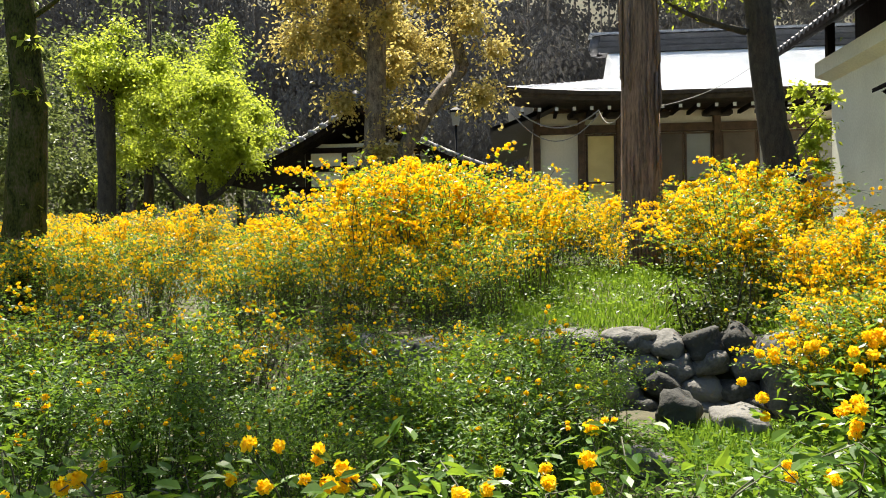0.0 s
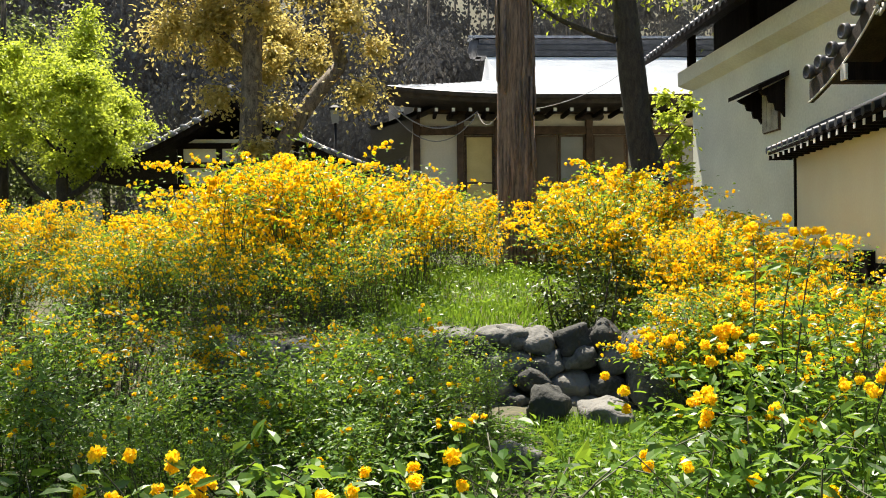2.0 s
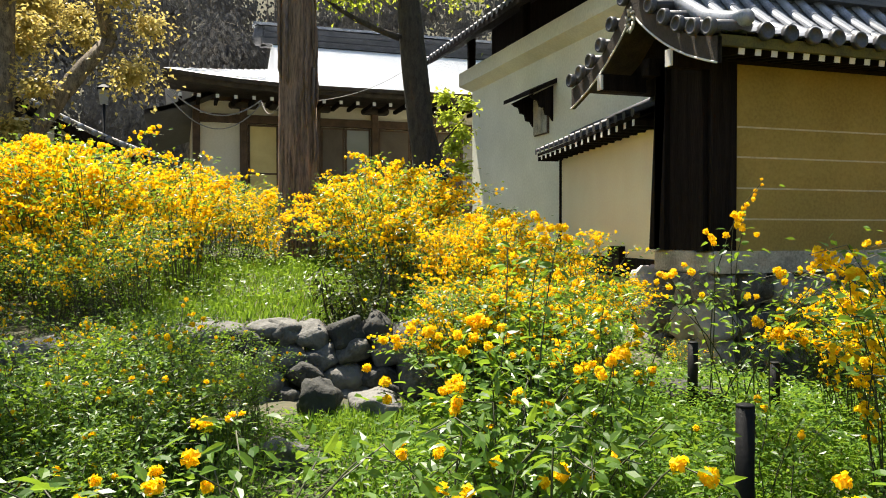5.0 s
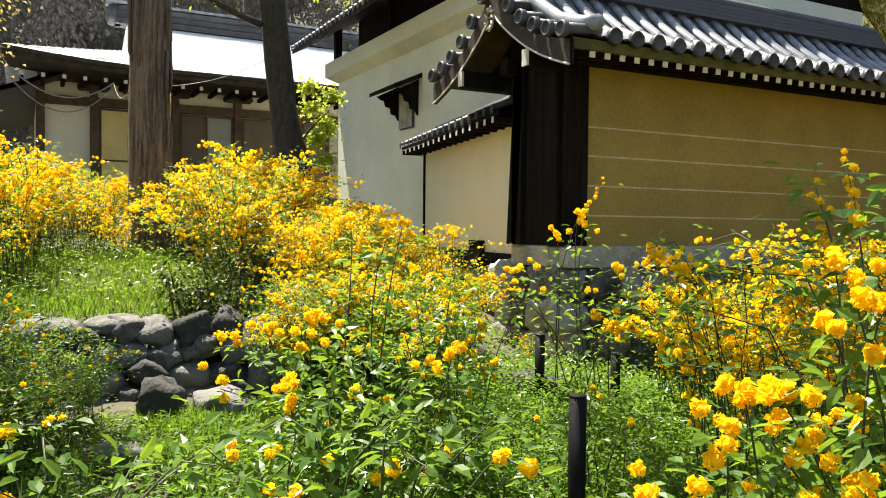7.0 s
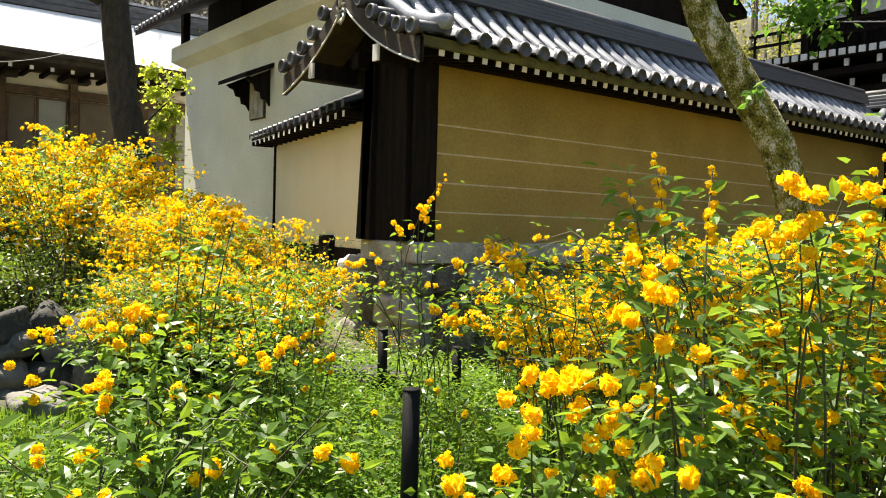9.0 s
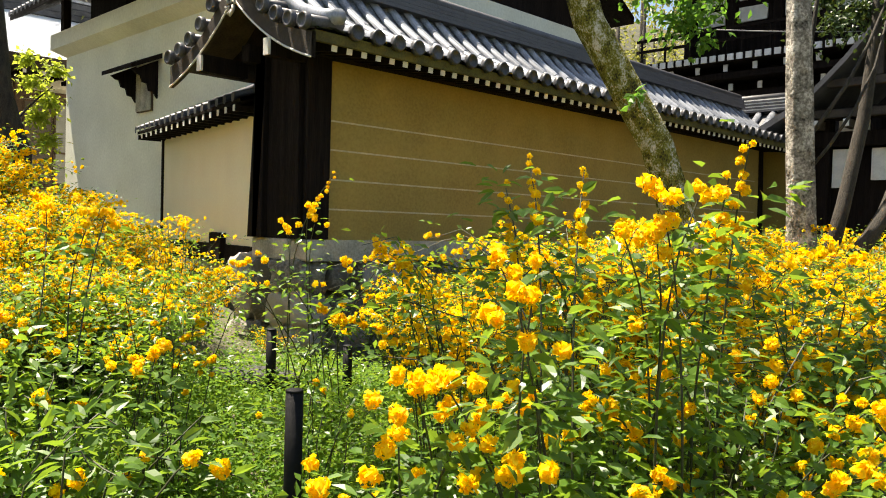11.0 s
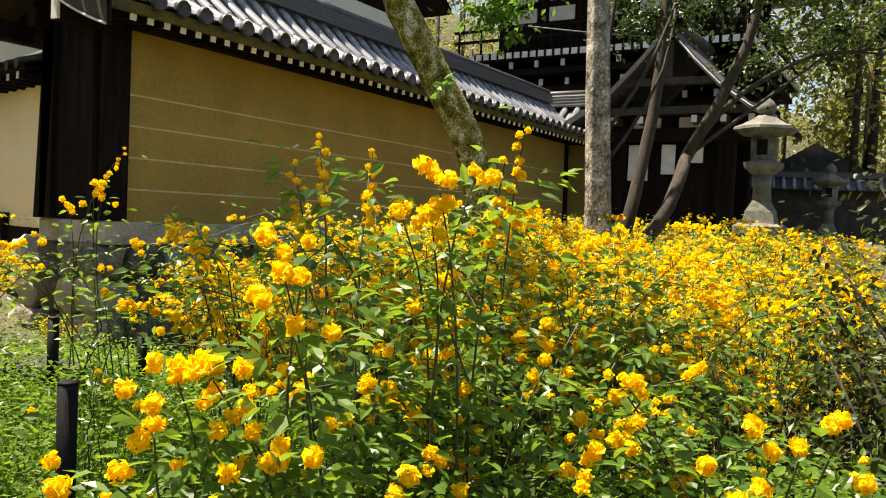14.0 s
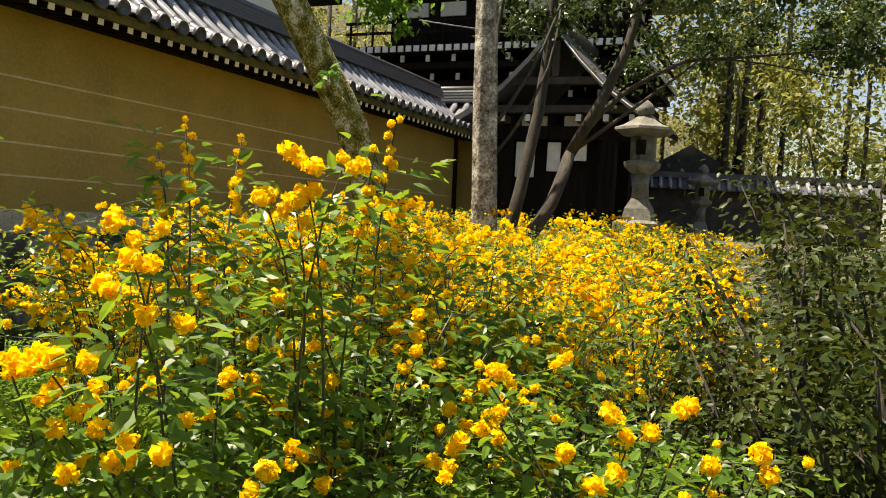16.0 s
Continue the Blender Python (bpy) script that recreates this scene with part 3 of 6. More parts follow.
# ---- plastered storehouse behind ----
def build_storehouse():
    w = thing("storehouse", (7.4, 19.3, 0.9), "weathered white plaster storehouse with dark tiled roof", "building")
    L = 9.6
    s = Shape()
    s.smooth = False
    z = lambda v: v - 0.9
    s.box(0, 7, -L, 0, z(0.6), z(5.70))
    part("wall", s, GREY_PLASTER, w)
    band = Shape()
    band.smooth = False
    band.add([(0, -L, z(5.2)), (-0.28, -L, z(5.36)), (-0.28, -L, z(5.70)), (0.0, -L, z(5.705)), (0, 0, z(5.2)), (-0.28, 0.25, z(5.36)), (-0.28, 0.25, z(5.70)), (0.0, 0.25, z(5.705))], [(0, 1, 5, 4), (1, 2, 6, 5), (2, 3, 7, 6), (0, 3, 2, 1), (4, 5, 6, 7)])
    part("cornice", band, GREY_PLASTER, w, "thick plaster cornice")
    under = Shape()
    under.smooth = False
    under.box(0.3, 7, -L + 0.3, -0.6, z(5.71), z(6.7))
    part("loft", under, DARK_WOOD, w)
    for y in (-0.3, -3.6, -7.2):
        p = Shape().box(-0.22, -0.05, y - 0.08, y + 0.08, z(5.70), z(6.5))
        p.smooth = False
        part("roof_post", p, DARK_WOOD, w)
    roof = Shape()
    roof.smooth = False
    ex, ez, rx, rz = -1.0, 6.12, 3.5, 8.7
    ya, yb = -L - 0.6, 0.75
    roof.sheet([[(x, y, z(zz)) for y in (ya, yb)] for x, zz in ((ex, ez), (rx, rz), (8.0, ez), (8.0, ez - 0.14), (rx, rz - 0.16), (ex, ez - 0.14), (ex, ez))])
    roof.add([(ex, yb, z(ez)), (rx, yb, z(rz)), (8.0, yb, z(ez)), (8.0, yb, z(ez - 0.14)), (rx, yb, z(rz - 0.16)), (ex, yb, z(ez - 0.14))], [(0, 1, 4, 5), (1, 2, 3, 4)])
    part("roof", roof, DARK_WOOD, w)
    row = Shape()
    row.sheet([[(x, 0.07 * math.cos(math.pi * q / 5), z(zz) + 0.07 * math.sin(math.pi * q / 5)) for q in range(6)] for x, zz in ((ex - 0.03, ez), (rx, rz))])
    row.add([(ex - 0.03, 0, z(ez))] + [(ex - 0.03, 0.075 * math.cos(2 * math.pi * q / 10), z(ez) + 0.075 * math.sin(2 * math.pi * q / 10)) for q in range(11)], [(0, i, i + 1) for i in range(1, 11)])
    row = row.mesh("cover_tile")
    y = yb - 0.05
    while y > ya:
        part("cover_tile", row, TILE_DARK, w, m=pose(0, y, 0))
        y -= 0.27
    # hooded small window
    win = part("window", Shape().box(-0.04, 0.1, -4.5, -3.85, z(3.6), z(4.35)), BROWN_WOOD, w, "small wooden window under a hood", smooth=False)
    for k in range(3):
        part("shutter_board", Shape().box(-0.07, -0.045, -4.48 + k * 0.21, -4.29 + k * 0.21, z(3.62), z(4.33)), SILL_WOOD, win, smooth=False)
    hood = Shape()
    hood.smooth = False
    hood.add([(0.02, -4.85, z(4.68)), (0.02, -3.5, z(4.68)), (-0.6, -4.85, z(4.38)), (-0.6, -3.5, z(4.38)), (0.02, -4.85, z(4.58)), (0.02, -3.5, z(4.58)), (-0.6, -4.85, z(4.30)), (-0.6, -3.5, z(4.30))], [(0, 2, 3, 1), (4, 5, 7, 6), (2, 6, 7, 3), (0, 4, 6, 2), (1, 3, 7, 5)])
    part("window_hood", hood, DARK_WOOD, w, "dark wooden window hood")
    for yk in (-4.65, -3.7):
        br = Shape()
        br.smooth = False
        side = [(0, 4.55), (-0.5, 4.30), (-0.42, 4.24), (-0.34, 4.22), (-0.30, 4.10), (-0.2, 4.08), (-0.17, 3.95), (-0.07, 3.93), (0, 3.82)]
        m = len(side)
        br.add([(x, yk + dy, z(zz)) for dy in (-0.035, 0.035) for x, zz in side], [tuple(range(m)), tuple(range(2 * m - 1, m - 1, -1))] + [(i, i + m, (i + 1) % m + m, (i + 1) % m) for i in range(m)])
        part("hood_bracket", br, DARK_WOOD, w)
    return w


build_storehouse()


# ---- main hall ----
def build_hall():
    ox, oy, gz = 0.2, 22.5, 1.4
    w = thing("temple_hall", (ox, oy, gz), "wooden temple hall with wide glare-whitened metal hip-and-gable roof", "building")
    Z = lambda v: v - gz
    ex0, ex1, ey0, ey1, ez = -0.4, 22.0, -1.6, 12.0, 5.45
    # roof slopes with upturned corners
    roof = Shape()
    nx, ny = 24, 20
    rx0, rx1, ry, rzz = 2.9, 19.0, 4.2, 7.85
    grid = []
    for j in range(ny + 1):
        k = j / ny
        row = []
        for i in range(nx + 1):
            u = i / nx
            xl = ex0 + (rx0 - ex0) * min(1.0, k / 0.3) ** 0.7
            xr = ex1 + (rx1 - ex1) * min(1.0, k / 0.3) ** 0.7
            x = xl + (xr - xl) * u
            up = 0.22 * (1 - k) * (max(0, 1 - u * 6) ** 2 + max(0, 1 - (1 - u) * 6) ** 2)
            row.append((x, ey0 + (ry - ey0) * k, Z(ez + (rzz - ez) * (0.72 * k + 0.28 * k * k) + up)))
        grid.append(row)
    roof.sheet(grid)
    side = []
    for j in range(ny + 1):
        side.append([grid[j][0], (grid[j][0][0] - 0.0, ry * 2 - grid[j][0][1], grid[j][0][2])])
    roof.sheet(side)
    part("roof", roof, COPPER, w, "sheet metal roof painted glare-white")
    seam = Shape()
    for j in range(1, ny * 3):
        k = j / (ny * 3)
        jj = min(int(k * ny), ny - 1)
        f = k * ny - jj
        pts = [tuple(a * (1 - f) + b * f for a, b in zip(grid[jj][i], grid[jj + 1][i])) for i in range(0, nx + 1, 2)]
        seam.tube([(p[0], p[1], p[2] + 0.01) for p in pts], [0.014] * len(pts), 4)
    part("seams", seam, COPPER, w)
    eave = Shape()
    eave.smooth = False
    front = grid[0]
    eave.sheet([[(p[0], p[1] + dy, p[2] + dz) for p in front] for dy, dz in ((0, 0), (0.02, -0.10), (0.10, -0.13), (0.14, -0.22), (1.5, -0.25))])
    part("eave", eave, BARGE_WOOD, w)
    n = 44
    rm = Shape().box(-0.045, 0.045, 0, 1.3, -0.05, 0.05)
    rm.smooth = False
    rm = rm.mesh("rafter")
    re = Shape().box(-0.043, 0.043, -0.012, -0.002, -0.048, 0.048)
    re.smooth = False
    re = re.mesh("rafter_end")
    for i in range(n):
        x = ex0 + 0.4 + i * 0.46
        r = part("rafter", rm, DARK_WOOD, w, m=pose(x, ey0 + 0.35, Z(ez - 0.36)))
        part("rafter_end", re, WHITE_PAINT, r, "white painted rafter end")
    for i in range(3):
        b = Shape().box(rx0 - 0.35 + 0.05 * i, rx1 + 0.3, ry - 0.35 + 0.05 * i, ry + 0.35 - 0.05 * i, Z(rzz - 0.1 + 0.2 * i), Z(rzz + 0.08 + 0.2 * i))
        b.smooth = False
        part("ridge_course", b, TILE_DARK, w, "dark stacked ridge")
    b = Shape().box(rx0 - 0.6, rx1 + 0.4, ry - 0.28, ry + 0.28, Z(rzz + 0.52), Z(rzz + 0.60))
    b.smooth = False
    part("ridge_cap", b, TILE, w)
    part("ridge_end", Shape().lathe([(0.2, 0), (0.28, 0.2), (0.2, 0.55), (0.06, 0.7)], 10), TILE_DARK, w, m=pose(rx0 - 0.35, ry, Z(rzz - 0.1)))
    wall = Shape().box(0.35, 20, 0.3, 8, Z(0.8), Z(5.5))
    wall.smooth = False
    part("wall", wall, HALL_PLASTER, w, "cream plaster wall")
    # timber frame, screens and glazed doors on the front
    for k, x in enumerate((0.42, 1.68, 2.75, 3.72, 5.42, 7.2, 9.0, 11.0, 13.0, 15.0, 17.0)):
        p = Shape().box(x - 0.10, x + 0.10, 0.12, 0.32, Z(1.2), Z(5.3), None, 0.02)
        part("post", p, BROWN_WOOD, w, smooth=False)
        if k > 0:
            br = Shape().box(x - 0.4, x + 0.4, 0.0, 0.3, Z(5.02), Z(5.18), None, 0.04)
            part("bracket", br, BARGE_WOOD, w, smooth=False)
    for za, zb in ((5.22, 5.38), (4.62, 4.85), (2.15, 2.30)):
        part("tie_beam", Shape().box(0.35, 19, 0.16, 0.29, Z(za), Z(zb)), BROWN_WOOD, w, smooth=False)
    for x0, x1, mat, label in ((1.80, 2.64, GLOW_PAPER, "sunlit papered pane"), (2.86, 3.60, SHOJI, "curtained glass pane"), (3.84, 4.52, SCREEN, "dark sliding screen"), (4.54, 5.30, SHOJI, "curtained glass pane"), (5.54, 6.5, SCREEN, "dark sliding screen"), (6.52, 7.08, SHOJI, "curtained glass pane"), (7.32, 8.1, SCREEN, "dark sliding screen"), (8.12, 8.88, SHOJI, "curtained glass pane"), (9.12, 10.0, SCREEN, "dark sliding screen"), (10.02, 10.88, SHOJI, "curtained glass pane"), (11.12, 12.0, SCREEN, "dark sliding screen")):
        win = part("window", Shape().box(x0, x1, 0.24, 0.295, Z(2.3), Z(4.6)), BROWN_WOOD, w, "sliding wooden window", smooth=False)
        part("pane", Shape().box(x0 + 0.06, x1 - 0.06, 0.228, 0.2385, Z(2.4), Z(4.54)), mat, win, label, smooth=False)
        part("glazing_bar", Shape().box(x0 + 0.06, x1 - 0.06, 0.215, 0.2275, Z(3.2), Z(3.25)), BROWN_WOOD, win, smooth=False)
    # lower side roof at the west
    low = Shape()
    low.sheet([[(-0.9 + 2.0 * k, y, Z(4.75 + 0.75 * k ** 1.3)) for k in (0, 0.25, 0.5, 0.75, 1)] for y in (-0.6, 9)])
    low.sheet([[(-0.9 + 2.0 * k, y, Z(4.62 + 0.75 * k ** 1.3)) for k in (0, 0.25, 0.5, 0.75, 1)] for y in (-0.6, 9)])
    part("side_roof", low, TILE_DARK, w)
    return w


build_hall()


# ---- small gabled gatehouse ----
def build_gatehouse():
    w = thing("gatehouse", (-4.1, 21.5, 1.3), "small dark timber gatehouse with low tiled gable roof", "building")
    Z = lambda v: v - 1.3
    roof = Shape()
    pts = []
    for k in [q / 12 for q in range(-12, 13)]:
        x = 3.6 * k
        zz = 5.25 - 2.0 * abs(k) ** 0.8 + 0.12 * abs(k) ** 4
        pts.append((x, zz))
    roof.sheet([[(x, y, Z(zz)) for y in (-1.2, 4.5)] for x, zz in pts])
    part("roof", roof, TILE_DARK, w)
    part("soffit", Shape().sheet([[(x, y, Z(zz - 0.16)) for y in (-1.2, 4.5)] for x, zz in pts]), DARK_WOOD, w)
    part("barge_board", Shape().add([(x, -1.2, Z(zz - d)) for d in (0, 0.16) for x, zz in pts], [(i, i + 1, i + 26, i + 25) for i in range(24)]), DARK_WOOD, w)
    for k, (x, zz) in enumerate(pts):
        part("verge_tile", Shape().tube([(x, -1.32, Z(zz + 0.07)), (x, -0.9, Z(zz + 0.1))], [0.08, 0.08], 8), TILE, w)
    for s in (-1, 1):
        part("verge_line", Shape().tube([(x, -1.1, Z(zz + 0.13)) for x, zz in (pts[:13] if s < 0 else pts[12:])], [0.03] * 13, 6), WHITE_PAINT, w, "pale mortared verge")
    s = Shape().box(-1.6, 1.6, -0.4, 4, Z(0.8), Z(4.3))
    s.smooth = False
    part("wall", s, GREY_PLASTER, w, "white plaster gable wall")
    for z0 in (3.0, 3.55, 4.05):
        s = Shape().box(-2.1 + 0.3 * (z0 - 3), 2.1 - 0.3 * (z0 - 3), -0.5, -0.405, Z(z0), Z(z0 + 0.14))
        s.smooth = False
        part("tie_beam", s, DARK_WOOD, w)
    for x in (-1.5, -0.5, 0.5, 1.5):
        s = Shape().box(x - 0.07, x + 0.07, -0.48, -0.402, Z(1.0), Z(4.05))
        s.smooth = False
        part("post", s, DARK_WOOD, w)
    part("ridge", Shape().tube([(0, -1.3, Z(5.4)), (0, 4.5, Z(5.4))], [0.16, 0.16], 8), TILE_DARK, w)
    return w


build_gatehouse()


# ---- two-storey temple gate beyond the wall ----
def build_gate():
    w = thing("temple_gate", (24.3, 7.9, 1.35), "dark timber two-storey temple gate with white panels and balcony", "building")
    w.matrix_basis = pose(24.3, 7.9, 1.35, 0, 0, 0) @ Matrix.Diagonal((1, 0.79, 1, 1))
    Z = lambda v: v - 0.9

    def box(name, mat, x0, x1, y0, y1, z0, z1, label="", parent=None, bevel=0.0):
        return part(name, Shape().box(x0, x1, y0, y1, Z(z0), Z(z1), None, bevel), mat, parent or w, label, smooth=False)

    box("wall", DARK_WOOD, -2.6, 2.6, -4.0, 4.0, 0.5, 9.0)
    for y in np.linspace(-4.0, 4.0, 6):
        box("column", DARK_WOOD, -2.8, -2.55, y - 0.15, y + 0.15, 0.5, 9.0, bevel=0.03)
    for x in np.linspace(-2.6, 2.6, 4):
        box("column", DARK_WOOD, x - 0.15, x + 0.15, -4.25, -4.0, 0.5, 9.0, bevel=0.03)
    box("balcony", DARK_WOOD, -3.9, 3.9, -5.2, 5.2, 5.6, 5.8)
    for i in range(34):
        y = -5.1 + i * 10.2 / 33
        box("joist_end", WHITE_PAINT, -3.95, -3.905, y - 0.10, y + 0.10, 5.62, 5.78, "white painted joist end")
    for i in range(24):
        x = -3.8 + i * 7.6 / 23
        box("joist_end", WHITE_PAINT, x - 0.10, x + 0.10, -5.25, -5.205, 5.62, 5.78, "white painted joist end")
    for z in (6.15, 6.45):
        box("rail", DARK_WOOD, -3.85, -3.78, -5.3, 5.3, z, z + 0.07)
        box("rail", DARK_WOOD, -3.9, 3.9, -5.17, -5.10, z, z + 0.07)
    for i in range(12):
        y = -5.1 + i * 10.2 / 11
        box("baluster", DARK_WOOD, -3.84, -3.79, y - 0.03, y + 0.03, 5.8, 6.45)
    for z in (6.9, 7.5):
        for y0, y1 in ((-3.7, -2.7), (-2.2, -1.2), (-0.6, 0.6), (1.2, 2.2), (2.7, 3.7)):
            box("white_panel", WHITE_PAINT, -2.66, -2.605, y0, y1, z, z + 0.4, "white plaster panel")
        for x0, x1 in ((-2.3, -1.0), (-0.6, 0.6), (1.0, 2.3)):
            box("white_panel", WHITE_PAINT, x0, x1, -4.06, -4.005, z, z + 0.4, "white plaster panel")
    for z in (1.5, 2.7):
        for y0, y1 in ((-3.7, -2.7), (-2.2, -1.2), (2.7, 3.7)):
            box("white_panel", WHITE_PAINT, -2.66, -2.605, y0, y1, z, z + 0.8, "white plaster panel")
    for k, z in enumerate((4.3, 4.75, 5.2)):
        o = 0.25 + 0.35 * k
        box("bracket_course", DARK_WOOD, -2.7 - o, 2.7 + o, -4.1 - o, 4.1 + o, z, z + 0.16)
        for i in range(9):
            y = -4.0 + i
            box("bracket_end", WHITE_PAINT, -2.76 - o, -2.705 - o, y - 0.07, y + 0.07, z + 0.18, z + 0.36, "white painted bracket end")
    # hipped upper roof
    roof = Shape()
    roof.smooth = False
    e, zz = (-5.2, 5.2, -6.4, 6.4), 9.0
    roof.add([(e[0], e[2], Z(zz)), (e[1], e[2], Z(zz)), (e[1], e[3], Z(zz)), (e[0], e[3], Z(zz)), (0, -4, Z(12.5)), (0, 4, Z(12.5)), (e[0], e[2], Z(zz - 0.3)), (e[1], e[2], Z(zz - 0.3)), (e[1], e[3], Z(zz - 0.3)), (e[0], e[3], Z(zz - 0.3))], [(0, 1, 4), (1, 2, 5, 4), (2, 3, 5), (3, 0, 4, 5), (0, 3, 9, 6), (0, 6, 7, 1), (1, 7, 8, 2), (2, 8, 9, 3), (6, 9, 8, 7)])
    part("roof", roof, TILE_DARK, w)
    for i in range(48):
        y = -6.2 + i * 12.4 / 47
        box("rafter", BROWN_WOOD, -5.15, -2.5, y - 0.05, y + 0.05, 8.60, 8.69)
    return w


build_gate()


# ---- wing wall and small roofed gate east of the compound wall ----
def build_side_gate():
    w = thing("side_gate", (18.8, 5.0, 0.8), "small dark timber gate with steep gable roof beside the wall", "gate")
    Z = lambda v: v - 0.6

    def box(name, mat, x0, x1, y0, y1, z0, z1, label=""):
        return part(name, Shape().box(x0, x1, y0, y1, Z(z0), Z(z1), None, 0.01), mat, w, label, smooth=False)

    for y in (-1.35, 1.0):
        for x in (-0.8, 0.9):
            box("post", DARK_WOOD, x - 0.16, x + 0.16, y - 0.16, y + 0.16, 0.3, 4.0)
    box("lintel", DARK_WOOD, -1.0, 1.1, -1.9, 1.5, 3.2, 3.5)
    box("lintel", DARK_WOOD, -1.05, -0.85, -2.0, 1.6, 3.75, 4.0)
    for y0, y1, z0, z1 in ((0.35, 0.8, 2.35, 3.15), (-0.25, 0.05, 2.5, 3.15), (-0.85, -0.5, 2.75, 3.15), (0.1, 0.7, 3.52, 3.74), (-0.9, -0.3, 3.52, 3.74)):
        box("white_panel", WHITE_PAINT, -0.86, -0.80, y0, y1, z0, z1, "white plaster panel")
    for y in (-1.9, -1.35, -0.75, 0.4, 1.0, 1.5):
        box("bracket_arm", BARGE_WOOD, -1.35, -0.9, y - 0.07, y + 0.07, 3.55, 3.72)
        box("bracket_end", WHITE_PAINT, -1.38, -1.352, y - 0.06, y + 0.06, 3.56, 3.71, "white painted bracket end")
    box("eave_beam", BARGE_WOOD, -1.32, -1.12, -2.25, 1.85, 3.76, 3.92)
    box("gable_beam", BARGE_WOOD, -1.5, -1.3, -1.15, 0.75, 4.35, 4.5)
    box("gable_strut", BARGE_WOOD, -1.48, -1.32, -0.28, -0.12, 4.51, 5.3)
    for y in (-1.35, 1.0):
        box("post_foot", SILL_WOOD, -1.02, -0.58, y - 0.22, y + 0.22, 0.3, 0.62, "stone post foot")
    box("wall", DARK_WOOD, -0.7, 0.7, -1.2, 1.0, 0.3, 3.2)
    for s in (-1, 1):
        roof = Shape()
        roof.smooth = False
        roof.sheet([[(x, -0.2 + s * 2.25 * k, Z(5.6 - 2.0 * k + 0.25 * math.sin(math.pi * k) * -1 - d)) for k in (0, 0.25, 0.5, 0.75, 1)] for x, d in ((-1.7, 0), (1.7, 0), (1.7, 0.14), (-1.7, 0.14), (-1.7, 0))])
        part("roof", roof, TILE_DARK, w)
        if s < 0:
            part("barge_edge", Shape().tube([(-1.73, -0.2 + s * 2.27 * k, Z(5.52 - 2.0 * k - 0.25 * math.sin(math.pi * k))) for k in (0, 0.25, 0.5, 0.75, 1)], [0.014] * 5, 6), WHITE_PAINT, w, "pale barge edge")
    part("ridge", Shape().tube([(-1.8, -0.2, Z(5.7)), (1.8, -0.2, Z(5.7))], [0.16, 0.16], 8), TILE_DARK, w)
    return w


build_side_gate()


# ---- wing of the compound wall turning away at its east end ----
def build_wing():
    w = thing("wall_wing", (17.9, 6.5, 0), "short wing of the compound wall with tiled roof", "wall", kind="structure")
    part("plaster", Shape().box(0.5, 1.6, 0.0, 4.0, 0.6, 3.5), OCHRE, w, smooth=False)
    for s in (-1, 1):
        slope = Shape()
        slope.smooth = False
        slope.add([(1.05 + s * 1.25, -0.2, 3.45), (1.05 + s * 1.25, 4.2, 3.45), (1.05, 4.2, 4.35), (1.05, -0.2, 4.35), (1.05 + s * 1.25, -0.2, 3.36), (1.05 + s * 1.25, 4.2, 3.36), (1.05, 4.2, 4.2), (1.05, -0.2, 4.2)], [(0, 1, 2, 3), (4, 7, 6, 5), (0, 4, 5, 1), (0, 3, 7, 4), (1, 5, 6, 2)])
        part("slope", slope, TILE_DARK, w)
    row = Shape().tube([(-0.24, 0, 3.50), (0.4, 0, 3.93), (1.05, 0, 4.42)], [0.085, 0.08, 0.08], 8).mesh("cover_row")
    for i in range(13):
        part("cover_row", row, TILE, w, m=pose(0, -0.05 + i * 0.33, 0))
    for i in range(4):
        part("ridge_course", Shape().box(0.88 + 0.01 * i, 1.22 - 0.01 * i, -0.3, 4.3, 4.40 + 0.075 * i, 4.445 + 0.075 * i), TILE_DARK, w, smooth=False)
        part("mortar_line", Shape().box(0.90 + 0.01 * i, 1.20 - 0.01 * i, -0.29, 4.29, 4.446 + 0.075 * i, 4.474 + 0.075 * i), WHITE_PAINT, w, "white mortar between ridge tiles", smooth=False)
    part("ridge_cap", Shape().tube([(1.05, -0.32, 4.74), (1.05, 4.3, 4.74)], [0.09, 0.09], 10), TILE_DARK, w)
    return w


build_wing()


